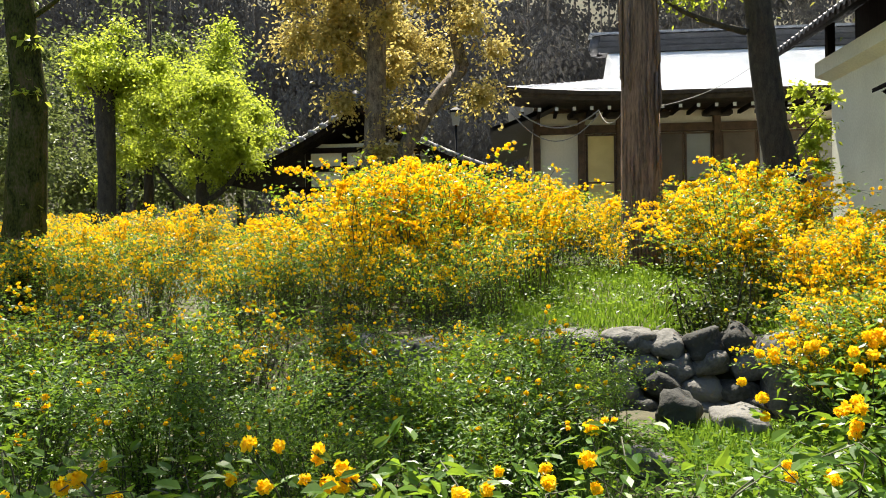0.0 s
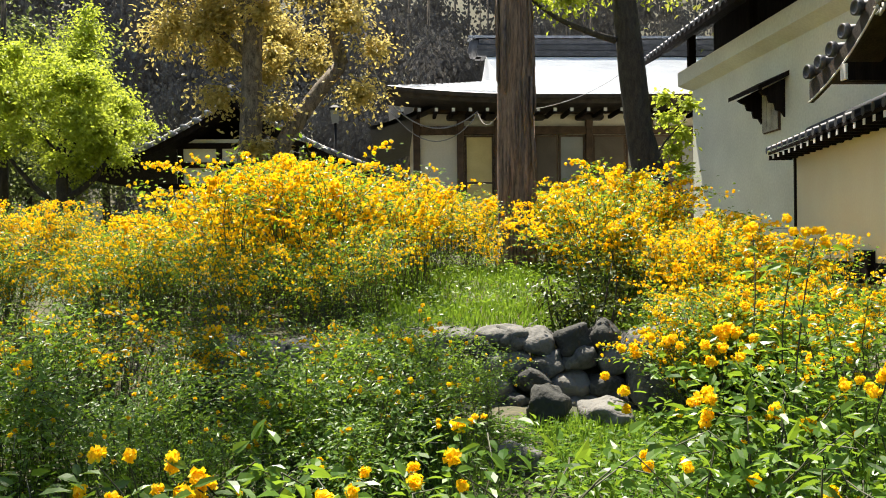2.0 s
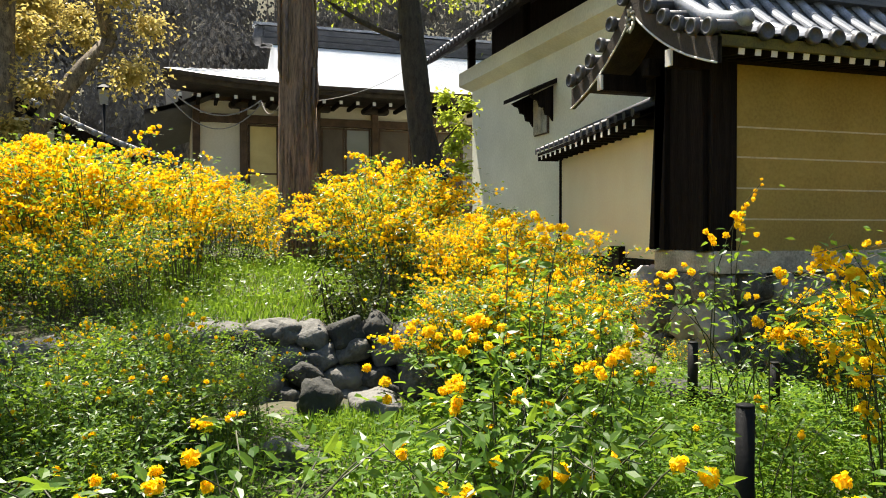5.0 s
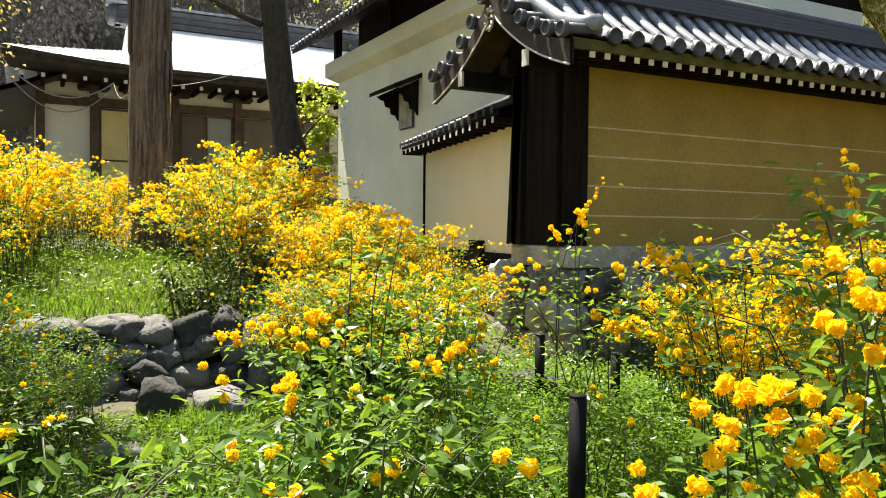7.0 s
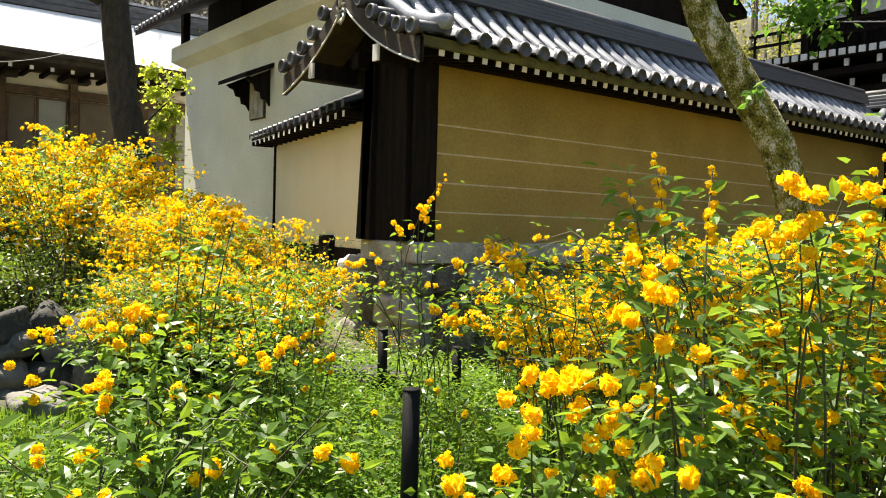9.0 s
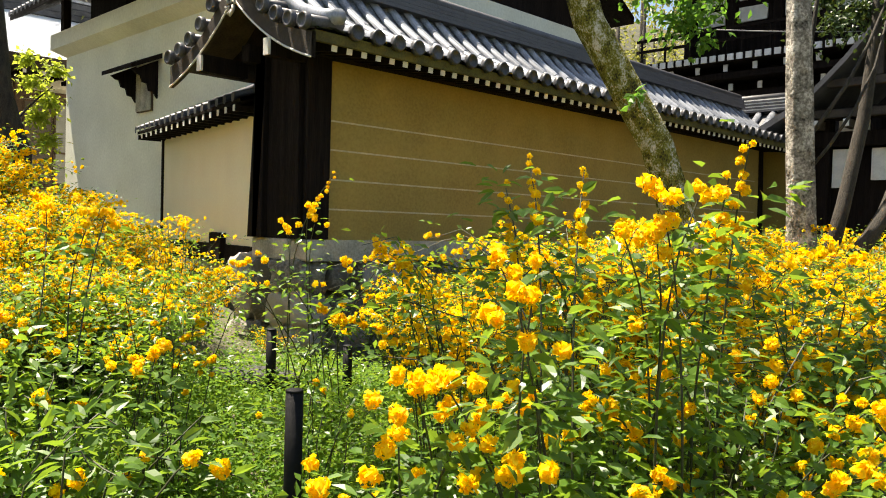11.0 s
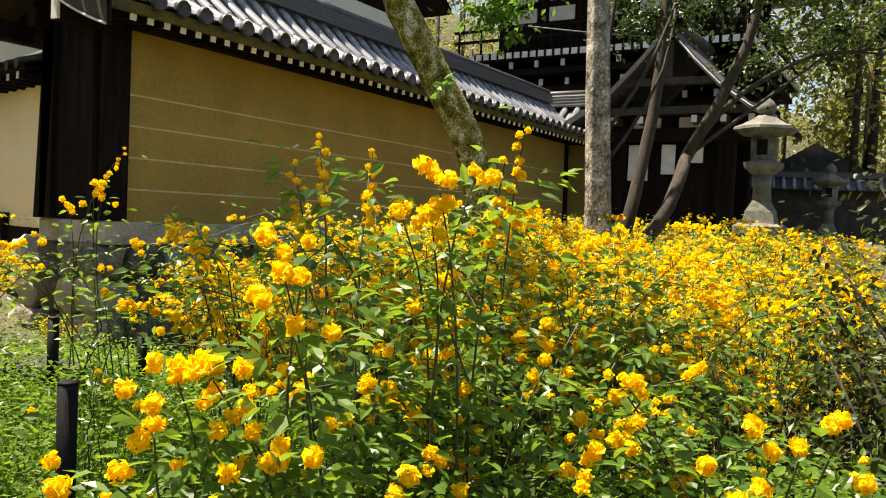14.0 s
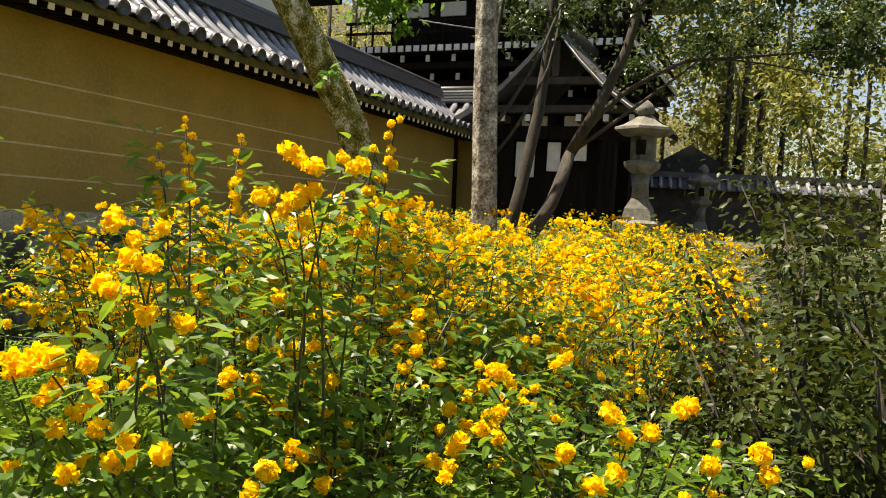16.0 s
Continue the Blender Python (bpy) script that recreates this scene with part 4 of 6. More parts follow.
# ---- stone lantern ----
def build_lantern(at, scale=1.0, label="weathered granite garden lantern with broad domed cap"):
    w = thing("stone_lantern", at, label, "lantern")
    k = scale
    part("base", Shape().lathe([(0.52 * k, 0), (0.52 * k, 0.14 * k), (0.42 * k, 0.2 * k)], 6), LANTERN_STONE, w, smooth=False)
    part("foot", Shape().lathe([(0.40 * k, 0.2 * k), (0.34 * k, 0.42 * k), (0.20 * k, 0.62 * k)], 4, turn=math.pi / 4), LANTERN_STONE, w, smooth=False)
    part("shaft", Shape().lathe([(0.17 * k, 0.62 * k), (0.15 * k, 0.9 * k), (0.17 * k, 1.1 * k)], 14), LANTERN_STONE, w)
    part("platform", Shape().lathe([(0.2 * k, 1.1 * k), (0.36 * k, 1.22 * k), (0.38 * k, 1.32 * k), (0.26 * k, 1.36 * k)], 6), LANTERN_STONE, w, smooth=False)
    part("firebox", Shape().lathe([(0.24 * k, 1.36 * k), (0.26 * k, 1.5 * k), (0.26 * k, 1.76 * k), (0.24 * k, 1.82 * k)], 6), LANTERN_STONE, w, smooth=False)
    # A black block set into the firebox stands in for its shaded hollow.
    op = Shape().box(-0.27 * k, -0.19 * k, -0.09 * k, 0.09 * k, 1.46 * k, 1.74 * k)
    op.smooth = False
    part("fire_opening_block", op, DARK_WOOD, w, "dark square block in place of the shaded opening")
    part("cap", Shape().lathe([(0.26 * k, 1.82 * k), (0.50 * k, 1.86 * k), (0.60 * k, 1.93 * k), (0.59 * k, 1.98 * k), (0.44 * k, 2.03 * k), (0.28 * k, 2.12 * k), (0.16 * k, 2.20 * k), (0.12 * k, 2.22 * k)], 6), LANTERN_STONE, w, smooth=False)
    part("finial", Shape().lathe([(0.10 * k, 2.22 * k), (0.17 * k, 2.28 * k), (0.17 * k, 2.38 * k), (0.10 * k, 2.48 * k), (0.02 * k, 2.54 * k)], 12), LANTERN_STONE, w)
    return w


build_lantern((16.2, 2.6, ground_z(16.2, 2.6) + 0.12))


# ---- trees ----
def crown(rng, blobs, count, size, hang=0.0):
    """Many small leaves in clumps, thicker towards each clump's skin; hang turns them down the slope like drooping
    fronds, facing away from the sun.
    """
    c = np.array([b[:3] for b in blobs], float)
    r = np.array([b[3] for b in blobs], float)
    w = r ** 2 / (r ** 2).sum()
    pick = rng.choice(len(blobs), count, p=w)
    d = unit(rng.normal(size=(count, 3)))
    rad = np.minimum(np.abs(rng.normal(size=count)) * 0.62, 1.6)
    p = c[pick] + d * (r[pick] * rad)[:, None] * np.array([1, 1, 0.75])
    nrm = unit(d * 0.5 + rng.normal(size=p.shape) * 0.5 + np.array([0, 0, 0.5]))
    nrm = unit(nrm * (1 - hang) + hang * (np.array([0, -1.0, -0.15]) + rng.normal(size=p.shape) * 0.16))
    al = unit(d + rng.normal(size=p.shape) * 0.6 - np.array([0, 0, 0.3 + 1.5 * hang]))
    s = Shape()
    v, f = leaves(rng, p, nrm, al, size, size * 0.62)
    s.add(v, f)
    s.smooth = False
    return s


def limb_points(rng, a, b, bend=0.12, n=6):
    a, b = Vector(a), Vector(b)
    L = (b - a).length
    off = Vector((rng.uniform(-1, 1), rng.uniform(-1, 1), rng.uniform(-0.5, 0.5))) * L * bend
    return [a.lerp(b, k / (n - 1)) + off * math.sin(math.pi * k / (n - 1)) for k in range(n)]


def build_tree(name, at, label, category, trunk, radii, bark, limbs=(), blobs=(), count=0, size=0.1, leaf=None, seed=0, sides=12, group="", limb_bark=None):
    """trunk: points from the foot; limbs: (start, end, r0, r1); blobs: x, y, z, radius, all from the foot."""
    r, g = random.Random(seed), np.random.default_rng(seed)
    w = thing(name, at, label, category, group)
    pts, rr = [Vector(trunk[0])], [radii[0]]
    for (p, q), (r0, r1) in zip(zip(trunk, trunk[1:]), zip(radii, radii[1:])):
        for k in range(1, 6):
            pts.append(Vector(p).lerp(Vector(q), k / 5)), rr.append(r0 + (r1 - r0) * k / 5)
    part("trunk", Shape().tube(pts, rr, sides, 0.02, r, flute=0.16), bark, w)
    for a, b, r0, r1 in limbs:
        lp = limb_points(r, a, b)
        part("limb", Shape().tube(lp, [r0 + (r1 - r0) * k / 5 for k in range(6)], 7, 0.05, r), limb_bark or bark, w)
    if blobs:
        c = crown(g, blobs, count, size)
        part("crown", c, leaf, w)
    return w


def ball_blobs(seed, n, centre, radius, r0, r1, flat=1.0):
    g = np.random.default_rng(seed)
    d = unit(g.normal(size=(n, 3))) * (g.uniform(0.2, 1, n) ** 0.4)[:, None] * np.array([radius, radius, radius * flat])
    return [(*(np.array(centre) + q).tolist(), g.uniform(r0, r1)) for q in d]


cx, cy = 1.78, 11.6
cedar = build_tree("cedar_tree", (cx, cy, ground_z(cx, cy) - 0.1), "tall straight cedar trunk with furrowed reddish bark", "tree", [(0, 0, 0), (0.02, 0, 0.5), (0.02, 0, 4.5), (0.06, 0.1, 16)], [0.33, 0.27, 0.245, 0.16], BARK, seed=1, sides=40)
r = random.Random(17)
for i in range(26):
    a, z0 = r.uniform(0, 6.28), r.uniform(0.1, 4.6)
    strip = []
    for k in range(9):
        z = z0 + k * r.uniform(0.14, 0.2)
        a += r.uniform(-0.035, 0.035)
        q = 0.275 - 0.006 * z + (0.02 if 0 < k < 8 else -0.015)
        strip.append((0.02 + q * math.cos(a), q * math.sin(a), z))
    part("bark_strip", Shape().tube(strip, [0.006] + [r.uniform(0.014, 0.03) for k in range(7)] + [0.005], 5), BARK, cedar)
tx, ty = 4.75, 14.6
build_tree("garden_tree", (tx, ty, ground_z(tx, ty) - 0.1), "dark leaning trunk with fresh green foliage", "tree", [(0.05, 0, 0), (0.05, 0, 1.9), (-0.16, 0.05, 2.9), (-0.34, 0.1, 4.8), (-0.6, 0.3, 8.5)], [0.36, 0.33, 0.25, 0.23, 0.12], BARK_DARK, limbs=[((0, 0, 2.2), (0.9, 0.5, 3.2), 0.03, 0.01), ((-0.6, 0, 4.6), (-2.2, 0.5, 5.6), 0.07, 0.02), ((-0.7, 0, 5.4), (1.4, 0.3, 6.2), 0.07, 0.02)], blobs=[(0.5, 0.4, 3.2, 0.28), (0.85, 0.5, 2.9, 0.3), (0.6, 0.4, 2.6, 0.25), (0.95, 0.5, 3.5, 0.25), (0.4, 0.3, 3.6, 0.22), (-1.4, 0.4, 5.6, 0.6), (-2.1, 0.5, 5.7, 0.45), (-0.2, 0.3, 6.0, 0.7), (0.9, 0.3, 5.9, 0.6), (1.5, 0.3, 6.5, 0.6), (-1, 0, 6.9, 0.8), (0.75, 0.3, 2.2, 0.25)], count=8000, size=0.11, leaf=MAPLE_LEAF, seed=2, sides=20)
kx, ky = -2.75, 15.2
build_tree("golden_tree", (kx, ky, ground_z(kx, ky) - 0.1), "forked grey-barked tree with golden young leaves", "tree", [(0, 0, 0), (0.0, 0, 1.4), (0.02, 0, 2.4), (0.22, 0.1, 8.0)], [0.36, 0.32, 0.22, 0.12], BARK_GREY, limbs=[((-0.1, 0, 1.2), (-0.32, 0.2, 5.8), 0.17, 0.10), ((0.2, 0.1, 1.3), (1.75, 0.3, 3.9), 0.20, 0.13), ((1.75, 0.3, 3.9), (1.9, 0.4, 6.5), 0.13, 0.05), ((0, 0, 4), (-1.9, 0.4, 5.6), 0.08, 0.03)], blobs=ball_blobs(7, 64, (0.35, 0.3, 5.4), 2.0, 0.3, 0.6, 1.0) + [(-0.6, 0, 3.2, 0.55), (0.6, -0.2, 2.9, 0.5), (2.1, 0.2, 3.3, 0.6), (2.4, 0.2, 4.2, 0.5), (-1.6, 0.2, 4.4, 0.6), (0.2, -0.2, 2.2, 0.5)], count=36000, size=0.1, leaf=GOLD_LEAF, seed=3)
mx, my = -8.0, 19.5
build_tree("maple_tree", (mx, my, ground_z(mx, my) - 0.1), "round maple with bright fresh green leaves", "tree", [(0, 0, 0), (0.05, 0, 1.2), (0.0, 0, 2.6), (0.1, 0, 4.2)], [0.2, 0.17, 0.12, 0.05], BARK_DARK, limbs=[((0, 0, 1.3), (-1.5, 0, 3.0), 0.09, 0.03), ((0, 0, 1.5), (1.4, -0.3, 3.2), 0.09, 0.03), ((0, 0, 1.8), (0.2, 1.2, 3.8), 0.07, 0.02), ((0, 0, 2.2), (-0.4, -1.2, 3.6), 0.07, 0.02)], blobs=ball_blobs(11, 90, (-0.35, 0, 3.6), 2.4, 0.3, 0.55, 0.68) + [(0.1, 0.9, 5.2, 0.85), (0.3, 0.9, 5.8, 0.6), (0.35, 0.9, 6.3, 0.4), (-2.5, 0, 2.1, 0.5), (2.0, 0, 3.3, 0.4)], count=46000, size=0.1, leaf=MAPLE_LEAF, seed=4)
lx, ly = -4.85, 7.4
# The wide high crown is unseen, added to cast shade on the planting.
build_tree("mossy_tree", (lx, ly, ground_z(lx, ly) - 0.1), "dark mossy trunk rising from the kerria", "tree", [(-0.12, 0, 0), (0, 0, 1.0), (0.08, 0, 2.2), (0.0, 0, 3.0), (-0.13, 0, 4.4), (-0.5, 0, 8)], [0.28, 0.20, 0.165, 0.145, 0.125, 0.07], BARK_GREEN, limbs=[((0, 0, 3.0), (0.6, 0.1, 3.5), 0.03, 0.01)], blobs=[(0.12, -0.1, 2.3, 0.16), (0.15, -0.1, 2.8, 0.14), (0.1, 0, 1.2, 0.2), (0.5, 0.1, 4.1, 0.3), (0.2, -0.1, 3.6, 0.15), (0.9, 0.2, 4.2, 0.25)] + ball_blobs(19, 44, (2.0, -0.6, 7.9), 3.3, 0.5, 0.8, 0.2), count=15000, size=0.1, leaf=MAPLE_LEAF, seed=5)
nx_, ny_ = 6.92, 3.30
# The western limb and high crown are unseen, added to shade the near shrubs.
build_tree("leaning_tree", (nx_, ny_, ground_z(nx_, ny_) - 0.1), "leaning trunk covered in pale lichen and moss", "tree", [(0.15, -0.15, 0), (0.0, 0.0, 1.5), (-0.14, 0.24, 2.4), (-0.50, 0.76, 3.5), (-0.8, 1.1, 5.0), (-0.9, 1.3, 8)], [0.18, 0.15, 0.145, 0.14, 0.13, 0.08], BARK_MOSS, limbs=[((-0.1, 0.2, 2.5), (-0.75, 0.1, 2.75), 0.018, 0.006), ((-0.7, 0.9, 5), (1.5, 1.0, 5.2), 0.07, 0.02), ((-0.8, 1.1, 6), (-4.6, 1.3, 8.0), 0.08, 0.03)], blobs=ball_blobs(13, 18, (-4.6, 1.1, 8.1), 1.6, 0.4, 0.65, 0.25) + [(-0.8, 0.1, 2.75, 0.1), (0.9, 0.6, 3.75, 0.32), (1.3, 0.7, 3.95, 0.35), (0.6, 0.7, 4.1, 0.4), (1.7, 0.6, 4.3, 0.4), (1.1, 0.7, 4.4, 0.5), (1.2, 0.5, 3.6, 0.2), (0.3, 0.8, 4.3, 0.4)], count=9500, size=0.1, leaf=MAPLE_SHADE, seed=6, sides=32)
bx, by = 10.4, 3.55
build_tree("forked_tree", (bx, by, ground_z(bx, by) - 0.1), "many-stemmed tree with pale sunlit bark", "tree", [(0, 0, 0), (-0.02, 0.05, 1.6), (-0.1, 0.1, 3.2), (-0.15, 0.2, 6.0)], [0.22, 0.17, 0.15, 0.1], BARK_PALE, limbs=[((0.1, -0.15, 0.6), (0.55, -0.55, 6.2), 0.10, 0.05), ((0.1, -0.2, 0.7), (0.8, -0.85, 2.3), 0.10, 0.085), ((0.8, -0.85, 2.3), (1.3, -1.5, 5.6), 0.085, 0.04), ((0.8, -0.85, 2.3), (1.6, -2.2, 3.7), 0.05, 0.03), ((1.6, -2.2, 3.7), (3.0, -4.4, 4.1), 0.03, 0.012), ((-0.06, 0.08, 2.4), (0.7, -0.7, 4.6), 0.03, 0.012), ((-0.02, 0.05, 1.5), (0.35, -0.3, 6.0), 0.04, 0.015), ((0.8, -0.85, 2.3), (2.4, -3.2, 4.6), 0.03, 0.01), ((-0.05, 0.07, 2.0), (0.8, -0.6, 4.4), 0.022, 0.01), ((1.6, -2.2, 3.7), (2.6, -4.2, 3.6), 0.022, 0.008)], blobs=ball_blobs(17, 50, (2.0, -2.8, 4.45), 3.2, 0.4, 0.7, 0.2), count=17000, size=0.09, leaf=DARK_LEAF, seed=7, sides=24, limb_bark=BARK_DARK)

px_, py_ = -9.4, 17.4
build_tree("pollarded_tree", (px_, py_, ground_z(px_, py_) - 0.1), "pollarded tree with a dense golden green head", "tree", [(0, 0, 0), (0.05, 0, 2.2), (0.0, 0, 4.4)], [0.22, 0.2, 0.25], BARK_DARK, limbs=[((0, 0, 3.8), (-0.6, 0, 4.8), 0.12, 0.06), ((0, 0, 3.8), (0.5, 0.1, 5.0), 0.12, 0.06)], blobs=ball_blobs(23, 26, (0.0, 0, 4.6), 0.75, 0.3, 0.5, 0.8) + [(0.4, 0, 5.5, 0.4), (-0.6, 0, 5.0, 0.4)], count=7000, size=0.1, leaf=MAPLE_LEAF, seed=9)


# ---- kerria shrubs ----
def puff(g, p, up, radius, petals):
    """Double blossom: broad ruffled petals overlapping round a ball."""
    k = np.arange(petals)
    z = 1 - (k + 0.5) / petals * 1.6
    a = k * 2.39996 + g.uniform(0, 6)
    rr = np.sqrt(np.maximum(0, 1 - z * z))
    d = np.stack([rr * np.cos(a), rr * np.sin(a), z], 1)
    up = unit(up)
    side = unit(np.cross(up, [0.3, 0.9, 0.2]))
    fwd = np.cross(up, side)
    d = unit(d @ np.stack([side, fwd, up]) + g.normal(size=d.shape) * 0.16)
    nrm = unit(d + g.normal(size=d.shape) * 0.42)
    al = unit(np.cross(nrm, g.normal(size=d.shape)) + d * 0.3)
    return d, nrm, al


def kerria_mesh(seed, stems, height, spread, leaf_n, leaf_size, flower_n, flower_r, petals, upper=0.45, droop=0.5, single=False):
    """Arching stems set with leaves and, along their upper length, blossoms."""
    g = np.random.default_rng(seed)
    wood, green, bloom = Shape(), Shape(), Shape()
    green.smooth = bloom.smooth = False
    paths = []
    for i in range(stems):
        a = g.uniform(0, 2 * math.pi)
        out = spread * g.uniform(0.15, 1.0)
        h = height * g.uniform(0.65, 1.05)
        foot = np.array([math.cos(a), math.sin(a), 0]) * spread * 0.25 * g.uniform(0, 1)
        tip = np.array([math.cos(a) * out, math.sin(a) * out, h])
        k = np.linspace(0, 1, 7)[:, None]
        ctrl = foot * 0.6 + np.array([tip[0] * 0.25, tip[1] * 0.25, h * (1 + droop * 0.4)])
        pts = foot * (1 - k) ** 2 + ctrl * 2 * k * (1 - k) + tip * k ** 2
        pts[1:] += g.normal(size=(6, 3)) * 0.02
        paths.append(pts)
        wood.tube([tuple(p) for p in pts], [0.0045, 0.004, 0.004, 0.0035, 0.003, 0.0025, 0.002], 3, cap=False)
    paths = np.array(paths)

    gay = g.gamma(0.7, size=stems) + 0.05

    def along(n, low, weight=None):
        s = g.choice(stems, n, p=weight / weight.sum()) if weight is not None else g.integers(0, stems, n)
        t = low + (1 - low) * g.uniform(0, 1, n) ** 0.8
        i = np.minimum((t * 6).astype(int), 5)
        f = (t * 6 - i)[:, None]
        p = paths[s, i] * (1 - f) + paths[s, i + 1] * f
        return p, unit(paths[s, i + 1] - paths[s, i])

    p, d = along(leaf_n, 0.04)
    off = unit(g.normal(size=p.shape) * np.array([1, 1, 0.5]))
    p = p + off * g.uniform(0.0, 0.15, (leaf_n, 1))
    nrm = unit(np.array([0, 0, 1.0]) + g.normal(size=p.shape) * 0.45)
    v, f = leaves(g, p, nrm, unit(off + d * 0.4 - np.array([0, 0, 0.25])), leaf_size, leaf_size * 0.5, 0.18, detail=leaf_size > 0.0555)
    green.add(v, f)
    p, d = along(flower_n, upper, gay)
    off = unit(g.normal(size=p.shape) * np.array([1, 1, 0.6]) + np.array([0, 0, 0.5]))
    p = p + off * g.uniform(0.01, 0.07, (flower_n, 1))
    if single:
        spots = []
        for q, o in zip(p, off):
            turn = Vector(o).to_track_quat("Z", "Y").to_matrix().to_4x4()
            spots.append((int(g.integers(0, 6)), Matrix.Translation(q) @ turn @ Matrix.Scale(flower_r * g.uniform(0.8, 1.15), 4)))
        return wood.mesh("stem_clump"), green.mesh("foliage"), spots
    for q, o in zip(p, off):
        r = flower_r * g.uniform(0.75, 1.15)
        d, nn, al = puff(g, q, o, r, petals)
        v, f = leaves(g, q + d * r * 0.55 - al * r * 0.7, nn, al, np.full(petals, r * 1.4), np.full(petals, r * 1.3), 0.12, 0.55)
        bloom.add(v, f)
    return wood.mesh("stem_clump"), green.mesh("foliage"), bloom.mesh("bloom")


def blossom_mesh(seed):
    g = np.random.default_rng(seed)
    s = Shape()
    s.smooth = False
    for radius, petals, size in ((0.72, 30, 0.85), (0.45, 14, 0.7)):
        d, nn, al = puff(g, np.zeros(3), np.array([0, 0, 1.0]), radius, petals)
        v, f = leaves(g, d * radius - al * size * 0.42, nn, al, np.full(petals, size), np.full(petals, size * 0.85), 0.16, 0.6)
        s.add(v, f)
    me = s.mesh("blossom")
    me.materials.append(PETAL)
    return me


BLOSSOMS = [blossom_mesh(900 + i) for i in range(6)]


def kerria_thing(meshes, at, label, scale=1.0, rz=0.0, tilt=(0, 0), within=None):
    """A shrub of its own, or a clump within a thicket of uncounted ones."""
    m = pose(*at, tilt[0], tilt[1], rz) @ Matrix.Scale(scale, 4)
    if within:
        part("stem_clump", meshes[0], STEM, within, m=m)
        part("foliage", meshes[1], KERRIA_LEAF, within, m=m)
        part("bloom", meshes[2], PETAL, within, m=m)
        return within
    w = thing("kerria_shrub", at, label, "shrub", "kerria shrubs in the garden")
    w.matrix_basis = m
    part("stem_clump", meshes[0], STEM, w)
    part("foliage", meshes[1], KERRIA_LEAF, w)
    if isinstance(meshes[2], list):
        for k, m in meshes[2]:
            part("blossom", BLOSSOMS[k], PETAL, w, m=m)
    else:
        tagged(part("bloom", meshes[2], PETAL, w, "double yellow-orange blossoms"), kind="stuff")
    return w


FULL = [kerria_mesh(100 + i, 26, 1.2, 1.0, 900, 0.05, 480, 0.0225, 6, 0.2) for i in range(6)]
MIXED = [kerria_mesh(200 + i, 26, 1.15, 1.0, 1500, 0.046, 170, 0.022, 7, 0.3) for i in range(4)]
GREEN = [kerria_mesh(300 + i, 24, 1.0, 0.9, 2000, 0.046, 14, 0.022, 18, 0.5, single=True) for i in range(5)]
NEAR = [kerria_mesh(400 + i, 18, 1.25, 0.9, 1300, 0.056, 100, 0.0225, 40, 0.35, single=True) for i in range(4)]
LOW = [kerria_mesh(500 + i, 9, 0.72, 0.5, 260, 0.06, 4, 0.025, 44, 0.7, single=True) for i in range(4)]

rng = random.Random(21)


def open_ground(x, y):
    """The grassy strip between the stone bank and the cedar."""
    return 5.2 < y < 6.8 and 0.05 * y - 0.1 < x < 0.25 * y + 0.45 or 6.8 <= y < 10.2 and 0.05 * y - 0.1 < x < 0.2 * y + 0.1 or 10.2 <= y < 11.5 and abs(x - cx + 0.15) < 0.5


def crest(x, y):
    """How tall the thicket grows: low at the west, highest before the gatehouse."""
    k = x / max(y, 1.0)
    return 0.66 + 0.34 * smoothstep(-0.33, -0.13, k) + 0.2 * math.exp(-((k + 0.13) / 0.07) ** 2)


thicket = thing("kerria_thicket", (0, 0, 0), "thicket of yellow-flowering kerria covering the slope", "shrubs", kind="stuff")
# flowering slope west and north
for i in range(185):
    x, y = rng.uniform(-10.5, 4.4), rng.uniform(6.6, 13.4)
    if open_ground(x, y) or math.hypot(x - cx, y - cy) < 0.6 or x > 0.33 * y:
        continue
    full = rng.random() < 0.25 + 0.75 * smoothstep(6.2, 8.0, y)
    kerria_thing(rng.choice(FULL if full else MIXED), (x, y, ground_z(x, y) - 0.03), "kerria shrub thick with double yellow blossoms on the slope" if full else "leafy kerria shrub with scattered yellow blossoms on the slope", rng.uniform(0.8, 1.15) * crest(x, y), rng.uniform(0, 360), (rng.uniform(-12, 12), rng.uniform(-12, 12)), thicket if y > 9.4 or x < -6.5 else None)
# shrubs closing round the cedar
for x, y, k in ((1.0, 11.0, 0.85), (0.5, 10.4, 0.8), (2.55, 10.9, 0.75), (2.35, 12.4, 0.9), (1.15, 12.6, 0.95), (2.95, 11.8, 0.8), (3.4, 12.8, 0.8), (0.2, 12.3, 1.0), (2.2, 10.6, 0.5), (1.3, 10.3, 0.5), (2.75, 9.3, 0.65), (3.0, 8.5, 0.65), (2.5, 8.2, 0.5)):
    kerria_thing(rng.choice(FULL), (x, y, ground_z(x, y) - 0.03), "kerria shrub thick with double yellow blossoms round the cedar", k, rng.uniform(0, 360), (rng.uniform(-10, 10), rng.uniform(-10, 10)))
# greener shrubs at the foot of the slope, with gaps between them
for i in range(46):
    x, y = rng.uniform(-5.6, 0.5), rng.uniform(3.2, 5.4)
    if x > -0.1 and y > 5.0:
        continue
    kerria_thing(rng.choice(GREEN if y < 4.6 or rng.random() < 0.3 else MIXED), (x, y, ground_z(x, y) - 0.03), "leafy green kerria shrub with few blossoms", rng.uniform(0.5, 0.9), rng.uniform(0, 360), (rng.uniform(-12, 12), rng.uniform(-12, 12)))
